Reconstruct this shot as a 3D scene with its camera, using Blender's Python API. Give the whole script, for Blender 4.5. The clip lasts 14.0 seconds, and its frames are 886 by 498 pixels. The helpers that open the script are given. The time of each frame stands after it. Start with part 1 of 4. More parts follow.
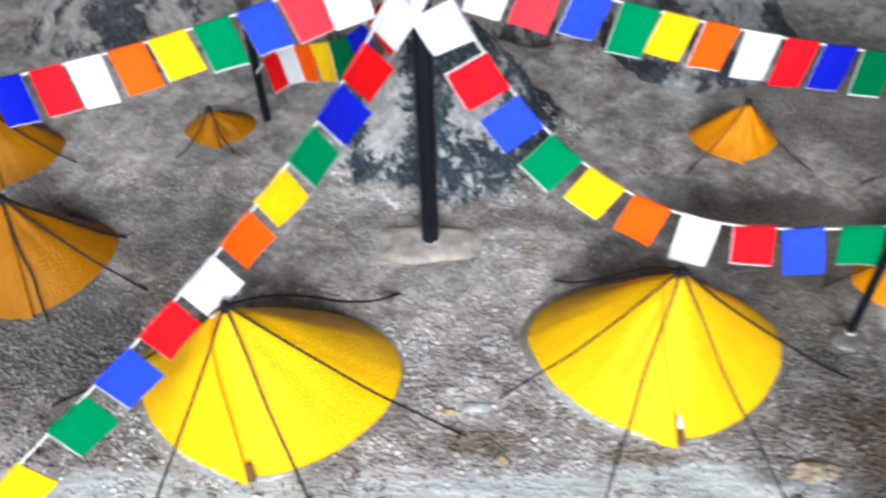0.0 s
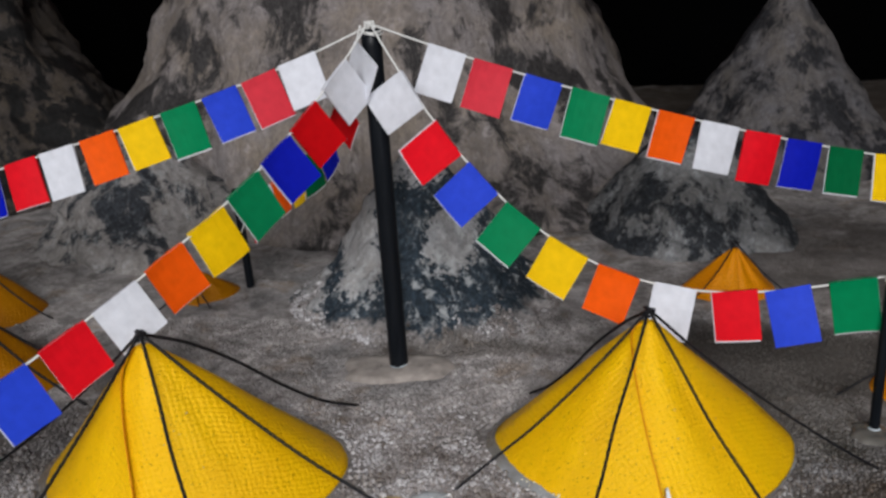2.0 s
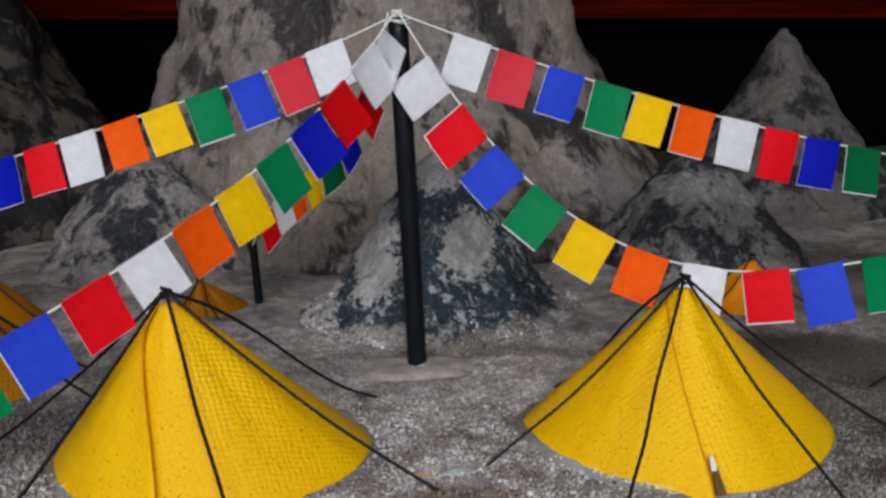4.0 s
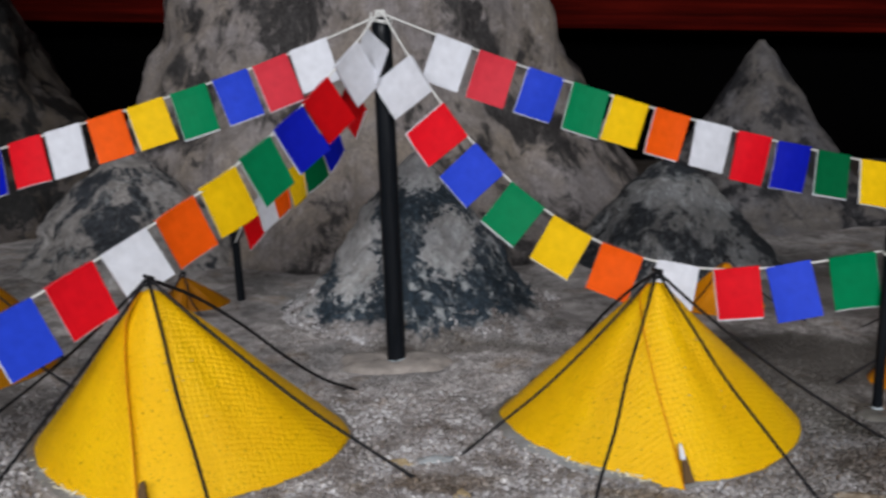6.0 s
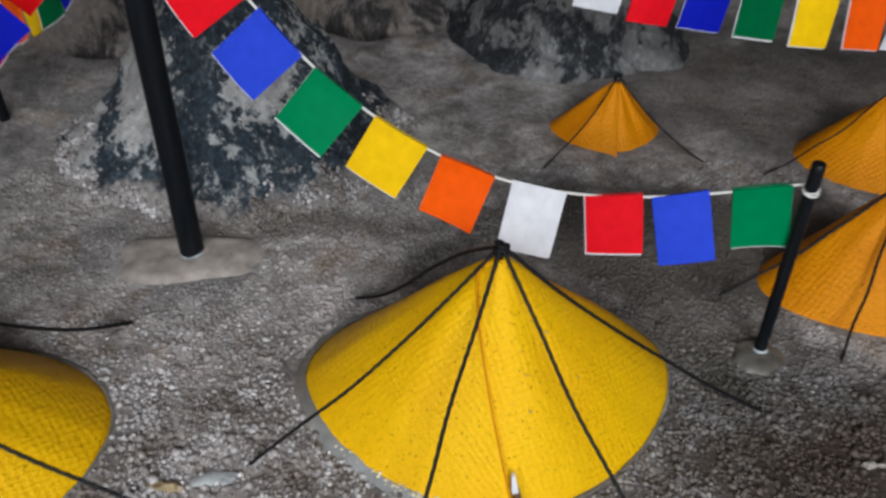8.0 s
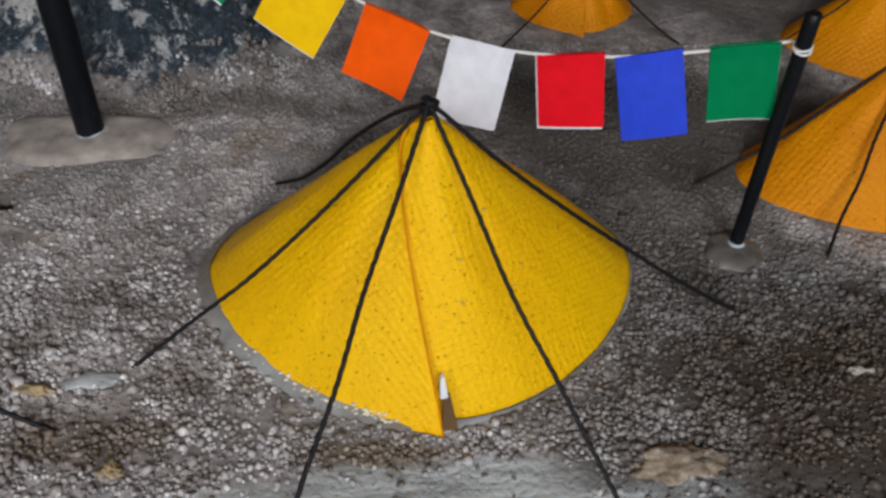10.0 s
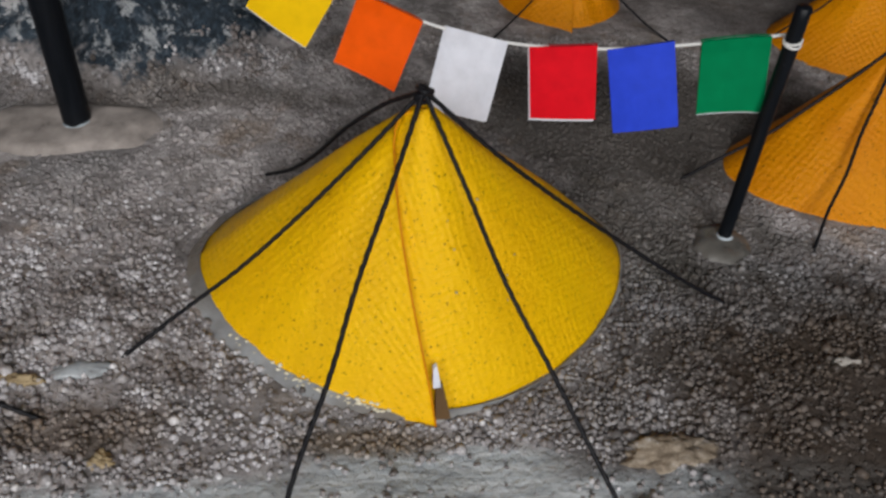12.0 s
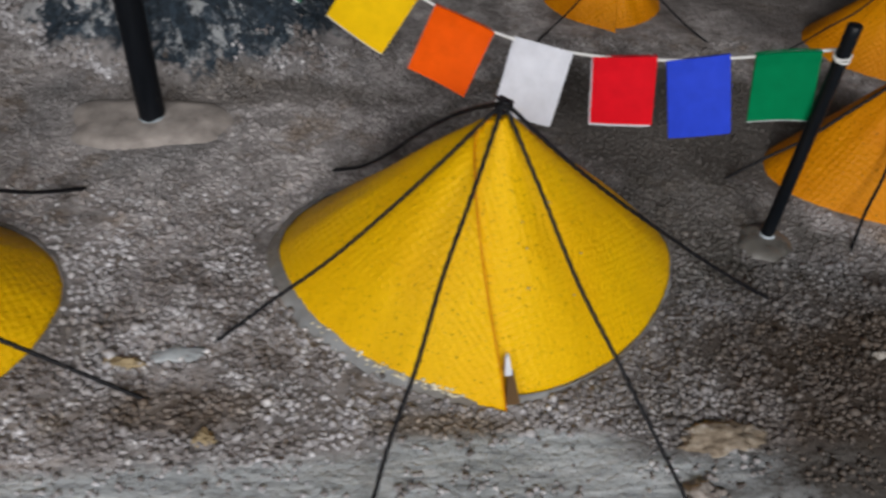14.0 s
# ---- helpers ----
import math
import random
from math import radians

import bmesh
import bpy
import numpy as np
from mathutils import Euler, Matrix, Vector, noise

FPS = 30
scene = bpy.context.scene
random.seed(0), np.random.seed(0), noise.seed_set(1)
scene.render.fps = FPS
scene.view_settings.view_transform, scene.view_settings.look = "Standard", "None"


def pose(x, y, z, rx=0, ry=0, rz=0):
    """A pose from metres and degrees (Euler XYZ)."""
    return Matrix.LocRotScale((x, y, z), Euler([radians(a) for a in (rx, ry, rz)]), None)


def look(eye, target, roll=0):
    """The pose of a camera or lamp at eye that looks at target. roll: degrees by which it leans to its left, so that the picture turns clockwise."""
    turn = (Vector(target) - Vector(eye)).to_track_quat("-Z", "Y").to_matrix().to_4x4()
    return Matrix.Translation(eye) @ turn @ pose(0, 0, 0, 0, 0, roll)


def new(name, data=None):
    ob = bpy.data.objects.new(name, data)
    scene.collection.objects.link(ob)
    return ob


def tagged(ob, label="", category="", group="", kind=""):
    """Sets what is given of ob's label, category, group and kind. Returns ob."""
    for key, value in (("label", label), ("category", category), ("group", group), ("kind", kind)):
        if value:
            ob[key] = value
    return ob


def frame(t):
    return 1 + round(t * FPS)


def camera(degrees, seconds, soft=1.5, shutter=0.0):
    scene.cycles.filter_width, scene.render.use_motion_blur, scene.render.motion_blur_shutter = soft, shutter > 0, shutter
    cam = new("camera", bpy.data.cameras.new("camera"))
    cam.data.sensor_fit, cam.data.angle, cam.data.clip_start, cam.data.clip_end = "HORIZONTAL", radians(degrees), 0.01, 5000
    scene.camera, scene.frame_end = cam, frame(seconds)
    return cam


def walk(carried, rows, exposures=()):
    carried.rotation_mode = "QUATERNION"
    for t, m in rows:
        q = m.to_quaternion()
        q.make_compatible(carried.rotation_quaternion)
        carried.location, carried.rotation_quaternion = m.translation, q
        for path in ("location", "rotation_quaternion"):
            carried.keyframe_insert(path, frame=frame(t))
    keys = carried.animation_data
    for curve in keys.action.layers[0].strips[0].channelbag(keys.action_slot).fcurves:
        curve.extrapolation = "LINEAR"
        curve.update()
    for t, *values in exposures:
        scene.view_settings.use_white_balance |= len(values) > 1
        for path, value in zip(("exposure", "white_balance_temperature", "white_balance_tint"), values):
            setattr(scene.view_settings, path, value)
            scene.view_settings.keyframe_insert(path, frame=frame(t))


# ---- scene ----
cam = camera(54.43, 14.0, soft=2.7, shutter=0.5)
PATH = [
    (0, (0.00672, 0.01881, 0.29486), (-0.00837, 0.75418, -0.38265), -0.811),
    (0.5, (-0.02259, 0.01076, 0.25196), (-0.06340, 0.82475, -0.32748), -2.095),
    (1, (-0.00979, -0.00157, 0.21748), (-0.07047, 0.87154, -0.26625), -2.903),
    (1.5, (0.02194, -0.01927, 0.19106), (-0.05749, 0.90818, -0.17437), -3.551),
    (2, (0.04544, -0.02372, 0.17698), (-0.03068, 0.92912, -0.11679), -3.043),
    (2.5, (0.03958, -0.02502, 0.17137), (-0.02586, 0.93303, -0.10766), -2.828),
    (3, (0.02740, -0.02624, 0.15602), (-0.02165, 0.94361, -0.08270), -2.464),
    (5.5, (0.02680, -0.03831, 0.12401), (-0.03317, 0.94545, -0.04518), -1.763),
    (6, (0.02888, -0.03866, 0.12792), (-0.00471, 0.94574, -0.04481), -1.303),
    (6.5, (0.03823, -0.03859, 0.12795), (0.10870, 0.94267, -0.05139), -0.493),
    (7, (0.05095, -0.02709, 0.14823), (0.16121, 0.92975, -0.12066), 0.170),
    (7.2, (0.05269, -0.01295, 0.16851), (0.15002, 0.91489, -0.19157), 0.746),
    (7.5, (0.04761, 0.01654, 0.19381), (0.13789, 0.89606, -0.27340), 2.527),
    (8, (0.06482, 0.07930, 0.19321), (0.12433, 0.88891, -0.39072), 0.704),
    (8.5, (0.06475, 0.09851, 0.16441), (0.12445, 0.88059, -0.45591), 0.957),
    (8.7, (0.06794, 0.10309, 0.15516), (0.11748, 0.87941, -0.47323), 0.462),
    (11, (0.08137, 0.09509, 0.16192), (0.18080, 0.85396, -0.48169), 3.418),
    (11.5, (0.07934, 0.09520, 0.15943), (0.17701, 0.85594, -0.48223), 3.346),
    (12, (0.07734, 0.09704, 0.15747), (0.17942, 0.85629, -0.48528), 3.611),
    (12.5, (0.07663, 0.09780, 0.15879), (0.18007, 0.85419, -0.48709), 3.847),
    (13, (0.07384, 0.09737, 0.16055), (0.17858, 0.85246, -0.48665), 4.039),
    (13.5, (0.07448, 0.09385, 0.16300), (0.17423, 0.84200, -0.49299), 3.832),
    (14, (0.05933, 0.09019, 0.16991), (0.15808, 0.83289, -0.49239), 4.332),
]
EXPOSURES = [(0.0, 1.12, 6000, 6), (0.5, 1.05, 6000, 6), (1.0, 0.72, 6100, 6), (1.5, 0.36, 6400, 9), (2.0, -0.12, 6330, 10), (3.0, -0.24, 6370, 10), (5.5, -0.15, 6240, 10), (6.5, -0.11, 6220, 9), (7.0, -0.05, 6080, 7), (7.5, -0.05, 6080, 7), (8.0, -0.02, 6170, 7), (8.5, -0.06, 6330, 10), (12.5, -0.25, 6370, 10), (14.0, -0.24, 6370, 10)]
walk(cam, [(t, look(eye, target, roll)) for t, eye, target, roll in PATH], EXPOSURES)

# ---- light ----
world = bpy.data.worlds.new("room_air")
scene.world = world
world.use_nodes = True
world.node_tree.nodes["Background"].inputs[0].default_value = (0.8, 0.86, 1.0, 1)
world.node_tree.nodes["Background"].inputs[1].default_value = 0.012


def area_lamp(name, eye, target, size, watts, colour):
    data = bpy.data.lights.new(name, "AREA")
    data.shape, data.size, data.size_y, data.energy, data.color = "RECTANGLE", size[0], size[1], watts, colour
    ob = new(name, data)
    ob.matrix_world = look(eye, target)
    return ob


# two unseen lamps, added to light the model from the front
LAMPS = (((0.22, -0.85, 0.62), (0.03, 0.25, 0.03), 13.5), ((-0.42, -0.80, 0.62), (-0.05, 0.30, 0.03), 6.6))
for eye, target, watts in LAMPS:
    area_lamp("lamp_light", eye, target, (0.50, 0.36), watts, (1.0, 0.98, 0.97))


# ---- materials ----
class Nodes:
    """A small builder for node materials."""

    def __init__(self, name, rough=0.6, metal=0.0, spec=0.5):
        self.mat = bpy.data.materials.new(name)
        self.mat.use_nodes = True
        self.tree = self.mat.node_tree
        self.bsdf = self.tree.nodes["Principled BSDF"]
        self.bsdf.inputs["Roughness"].default_value = rough
        self.bsdf.inputs["Metallic"].default_value = metal
        self.bsdf.inputs["Specular IOR Level"].default_value = spec

    def node(self, kind, **inputs):
        n = self.tree.nodes.new(kind)
        for key, value in inputs.items():
            self.set(n, key.replace("_", " "), value)
        return n

    def set(self, n, key, value):
        socket = n.inputs[int(key[1:])] if key[0] == "i" and key[1:].isdigit() else n.inputs[key]
        if isinstance(value, bpy.types.NodeSocket):
            self.tree.links.new(value, socket)
        else:
            socket.default_value = value

    def coords(self, which="Object"):
        return self.node("ShaderNodeTexCoord").outputs[which]

    def mapped(self, vector, scale=(1, 1, 1), loc=(0, 0, 0)):
        n = self.node("ShaderNodeMapping", Vector=vector)
        n.inputs["Scale"].default_value = scale
        n.inputs["Location"].default_value = loc
        return n.outputs["Vector"]

    def noise(self, vector, scale, detail=4.0, rough=0.6, out="Fac", distortion=0.0):
        n = self.node("ShaderNodeTexNoise", Vector=vector, Scale=scale, Detail=detail, Roughness=rough, Distortion=distortion)
        return n.outputs[out]

    def voronoi(self, vector, scale, out="Distance", feature="F1"):
        n = self.node("ShaderNodeTexVoronoi", Vector=vector, Scale=scale)
        n.feature = feature
        return n.outputs[out]

    def ramp(self, fac, *stops):
        n = self.node("ShaderNodeValToRGB", Fac=fac)
        e = n.color_ramp.elements
        while len(e) < len(stops):
            e.new(0.5)
        for k, (at, col) in enumerate(stops):
            e[k].position = at
            e[k].color = (*col, 1) if not isinstance(col, (int, float)) else (col, col, col, 1)
        return n.outputs["Color"]

    def mix(self, fac, a, b, blend="MIX"):
        n = self.node("ShaderNodeMix")
        n.data_type, n.blend_type = "RGBA", blend
        self.set(n, "i0", fac)
        for k, v in ((6, a), (7, b)):
            self.set(n, f"i{k}", (*v, 1) if isinstance(v, tuple) and len(v) == 3 else v)
        return n.outputs[2]

    def maths(self, op, a, b=0.0):
        n = self.node("ShaderNodeMath", i0=a, i1=b)
        n.operation = op
        return n.outputs[0]

    def bump(self, height, strength=0.5, distance=0.001, normal=None):
        n = self.node("ShaderNodeBump", Height=height, Strength=strength, Distance=distance)
        if normal is not None:
            self.set(n, "Normal", normal)
        return n.outputs["Normal"]

    def done(self, colour=None, rough=None, normal=None, **more):
        if colour is not None:
            self.set(self.bsdf, "Base Color", (*colour, 1) if isinstance(colour, tuple) and len(colour) == 3 else colour)
        if rough is not None:
            self.set(self.bsdf, "Roughness", rough)
        if normal is not None:
            self.set(self.bsdf, "Normal", normal)
        for key, value in more.items():
            self.set(self.bsdf, key.replace("_", " "), value)
        return self.mat


def canvas_material(name, base, dark, speck):
    n = Nodes(name, 0.42, spec=0.14)
    uv = n.coords("UV")
    obj = n.coords("Object")
    bent = n.node("ShaderNodeVectorMath", i0=uv, i1=n.mapped(n.noise(obj, 95, 4, 0.6, "Color"), (0.0040, 0.0040, 0)))
    bent.operation = "ADD"
    axes = n.node("ShaderNodeSeparateXYZ", Vector=bent.outputs[0]).outputs
    weave = n.maths("MULTIPLY", n.maths("SINE", n.maths("MULTIPLY", axes[0], 2100.0)), n.maths("SINE", n.maths("MULTIPLY", axes[1], 2100.0)))
    fibre = n.noise(obj, 1100, 4, 0.75)
    crease = n.noise(obj, 120, 4, 0.6)
    stain = n.noise(obj, 38, 4, 0.6)
    worn = n.ramp(n.noise(obj, 26, 3, 0.5), (0.42, 0.15), (0.60, 1.0))
    col = n.mix(n.ramp(stain, (0.35, 0.0), (0.7, 1.0)), base, dark)
    col = n.mix(n.ramp(weave, (0.0, 0.0), (1.0, 0.05)), col, dark)
    col = n.mix(n.ramp(n.noise(obj, 620, 4, 0.7), (0.42, 0.20), (0.56, 0.0)), col, tuple(c * 0.80 for c in dark))
    col = n.mix(n.ramp(n.noise(obj, 1250, 2, 0.5), (0.64, 0.0), (0.70, 0.8)), col, speck)
    height = n.maths("ADD", n.maths("MULTIPLY", n.maths("MULTIPLY", weave, worn), 0.42), n.maths("ADD", n.maths("ADD", n.maths("MULTIPLY", fibre, 1.2), n.maths("MULTIPLY", n.noise(obj, 560, 2, 0.5), 1.1)), n.maths("MULTIPLY", crease, 1.0)))
    return n.done(col, n.ramp(stain, (0.3, 0.34), (0.7, 0.5)), n.bump(height, 0.5, 0.0006))


CANVAS = canvas_material("yellow_canvas", (0.84, 0.495, 0.0), (0.79, 0.43, 0.0), (0.22, 0.10, 0.0))


# the yellow canvas again, its colour darkened where tents get less light
DIM_CANVAS = canvas_material("dim_canvas", (0.68, 0.255, 0.0), (0.60, 0.20, 0.0), (0.17, 0.065, 0.0))
SHADED_CANVAS = canvas_material("shaded_canvas", (0.33, 0.128, 0.0), (0.25, 0.088, 0.0), (0.12, 0.045, 0.0))


def paper_material(name, colour, rough=0.55):
    n = Nodes(name, rough, spec=0.08)
    obj = n.coords("Object")
    rnd = n.node("ShaderNodeObjectInfo").outputs["Random"]
    grain = n.noise(obj, 1300, 3, 0.6)
    shade = n.ramp(n.noise(n.mapped(obj, loc=(3.0, 1.0, 0.0)), 150, 4, 0.6), (0.3, 0.80), (0.7, 1.0))
    tone = n.mix(n.maths("MULTIPLY", rnd, 0.25), colour, tuple(min(1, c * 0.82 + 0.015) for c in colour))
    col = n.mix(1.0, tone, shade, "MULTIPLY")
    fold = n.noise(n.mapped(obj, (160, 160, 30)), 1.0, 3, 0.5)
    return n.done(col, None, n.bump(fold, 0.5, 0.0008, n.bump(grain, 0.15, 0.0002)))


PAPER = {
    "white": paper_material("white_paper", (0.69, 0.705, 0.765)),
    "red": paper_material("red_paper", (0.74, 0.004, 0.014)),
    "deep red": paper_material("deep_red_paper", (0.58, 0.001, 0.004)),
    "rose": paper_material("pinkish_red_paper", (0.62, 0.035, 0.055)),
    "blue": paper_material("blue_paper", (0.022, 0.060, 0.62)),
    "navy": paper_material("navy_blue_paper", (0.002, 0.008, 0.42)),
    "green": paper_material("green_paper", (0.0, 0.20, 0.072)),
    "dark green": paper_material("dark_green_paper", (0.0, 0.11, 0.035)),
    "yellow": paper_material("yellow_paper", (0.90, 0.56, 0.0)),
    "orange": paper_material("orange_paper", (0.87, 0.10, 0.0)),
}


def thread_material(name, colour, rough):
    n = Nodes(name, rough, spec=0.16)
    obj = n.coords("Object")
    f = n.noise(obj, 1500, 3, 0.7)
    return n.done(n.mix(f, tuple(c * 0.55 for c in colour), tuple(min(1, c * 1.3) for c in colour)), None, n.bump(f, 0.5, 0.0002))


YARN = thread_material("black_yarn", (0.009, 0.009, 0.011), 0.45)
COTTON = thread_material("white_cotton", (0.72, 0.72, 0.70), 0.8)


def pole_material():
    n = Nodes("black_painted_dowel", 0.5, spec=0.14)
    obj = n.coords("Object")
    streak = n.noise(n.mapped(obj, (700, 700, 60)), 1.0, 4, 0.6)
    chip = n.ramp(n.noise(obj, 650, 3, 0.6), (0.70, 0.0), (0.76, 1.0))
    col = n.mix(n.maths("MULTIPLY", chip, 0.4), n.mix(streak, (0.003, 0.004, 0.005), (0.008, 0.010, 0.014)), (0.12, 0.12, 0.12))
    return n.done(col, n.ramp(streak, (0.3, 0.28), (0.7, 0.5)), n.bump(streak, 0.3, 0.0003))


POLE = pole_material()


def ragged_mask(n, at, size, obj):
    """Share of a patch with ragged edges, 1 inside."""
    d = n.node("ShaderNodeVectorMath", i0=n.mapped(obj, (1 / size[0], 1 / size[1], 0), (-at[0] / size[0], -at[1] / size[1], 0)))
    d.operation = "LENGTH"
    ragged = n.maths("ADD", d.outputs["Value"], n.maths("MULTIPLY", n.maths("SUBTRACT", n.noise(obj, 45, 6, 0.7), 0.5), 1.5))
    return n.ramp(ragged, (0.55, 1.0), (1.0, 0.0))


# ochre and brown stains in front; darker patches beside and behind the tents
DARK_PATCHES = (((0.180, 0.250), (0.060, 0.031), (0.030, 0.030, 0.030), 0.66), ((0.200, 0.215), (0.075, 0.050), (0.027, 0.018, 0.011), 0.88), ((0.016, 0.219), (0.026, 0.008), (0.060, 0.040, 0.022), 0.6), ((0.17, 0.335), (0.08, 0.045), (0.062, 0.055, 0.049), 0.88), ((0.28, 0.45), (0.17, 0.10), (0.07, 0.060, 0.054), 0.7), ((0.32, 0.90), (0.60, 0.22), (0.045, 0.034, 0.025), 0.85),
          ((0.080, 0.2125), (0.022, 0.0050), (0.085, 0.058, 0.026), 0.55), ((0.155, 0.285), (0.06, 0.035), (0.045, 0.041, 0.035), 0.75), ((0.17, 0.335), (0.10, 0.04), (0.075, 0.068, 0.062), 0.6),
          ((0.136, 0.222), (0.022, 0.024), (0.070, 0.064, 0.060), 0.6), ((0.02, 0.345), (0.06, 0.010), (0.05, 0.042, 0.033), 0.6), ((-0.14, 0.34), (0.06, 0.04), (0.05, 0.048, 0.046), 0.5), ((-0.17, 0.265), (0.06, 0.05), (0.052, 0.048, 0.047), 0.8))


def ground_paint(n, obj):
    """Colour and relief of the sanded plaster, by place."""
    grains = n.voronoi(obj, 620, "Color")
    cell = n.voronoi(obj, 620, "Distance")
    tone = n.node("ShaderNodeSeparateColor", Color=grains).outputs[0]
    fine = n.noise(obj, 700, 5, 0.75)
    wide = n.noise(obj, 15, 5, 0.65, distortion=0.5)
    mid = n.noise(obj, 60, 6, 0.72, distortion=0.4)
    speck = n.ramp(tone, (0.0, (0.15, 0.137, 0.131)), (0.4, (0.26, 0.243, 0.237)), (0.8, (0.40, 0.38, 0.373)), (1.0, (0.55, 0.53, 0.52)))
    plain = n.mix(n.ramp(fine, (0.3, 0.0), (0.7, 1.0)), (0.335, 0.308, 0.302), (0.475, 0.443, 0.436))
    plain = n.mix(n.ramp(mid, (0.42, 0.62), (0.55, 0.0)), plain, (0.085, 0.075, 0.068))
    col = n.mix(n.ramp(n.noise(obj, 40, 5, 0.7), (0.45, 0.1), (0.6, 0.45)), plain, speck)
    col = n.mix(n.ramp(wide, (0.52, 0.0), (0.66, 0.6)), col, n.mix(fine, (0.07, 0.073, 0.077), (0.24, 0.243, 0.25)))
    col = n.mix(n.ramp(n.noise(obj, 44, 5, 0.7, distortion=0.5), (0.54, 0.0), (0.67, 0.6)), col, n.mix(fine, (0.095, 0.063, 0.038), (0.28, 0.205, 0.135)))
    blot = n.noise(obj, 34, 6, 0.7, distortion=0.6)
    col = n.mix(1.0, col, n.ramp(blot, (0.38, 0.66), (0.50, 1.0), (0.62, 1.3)), "MULTIPLY")
    y = n.node("ShaderNodeSeparateXYZ", Vector=obj).outputs[1]
    edge = n.maths("ADD", n.maths("MULTIPLY", n.maths("SUBTRACT", 0.2052, y), 110.0), n.maths("MULTIPLY", n.maths("SUBTRACT", n.noise(n.mapped(obj, (0.6, 1, 1)), 55, 6, 0.7), 0.5), 2.4))
    streaks = ragged_mask(n, (0.092, 0.2045), (0.036, 0.0085), obj)
    edge = n.maths("MAXIMUM", n.ramp(edge, (0.0, 0.0), (0.5, 0.9)), streaks)
    streak = n.noise(n.mapped(obj, (60, 420, 60)), 1.0, 6, 0.75, distortion=0.6)
    col = n.mix(edge, col, n.ramp(streak, (0.3, (0.17, 0.182, 0.188)), (0.5, (0.42, 0.452, 0.468)), (0.7, (0.70, 0.73, 0.74))))
    for at, size, paint, share in DARK_PATCHES:
        col = n.mix(n.maths("MULTIPLY", ragged_mask(n, at, size, obj), share), col, n.mix(fine, tuple(c * 0.5 for c in paint), tuple(c * 2.4 for c in paint)))
    height = n.maths("SUBTRACT", n.maths("ADD", n.maths("MULTIPLY", fine, 0.9), n.maths("ADD", n.maths("MULTIPLY", mid, 1.6), n.maths("MULTIPLY", n.noise(obj, 230, 4, 0.6), 1.6))), n.maths("MULTIPLY", cell, 0.5))
    return col, height


def ground_material():
    n = Nodes("sanded_plaster_ground", 0.9, spec=0.15)
    col, height = ground_paint(n, n.coords("Object"))
    return n.done(col, None, n.bump(height, 0.65, 0.0010))


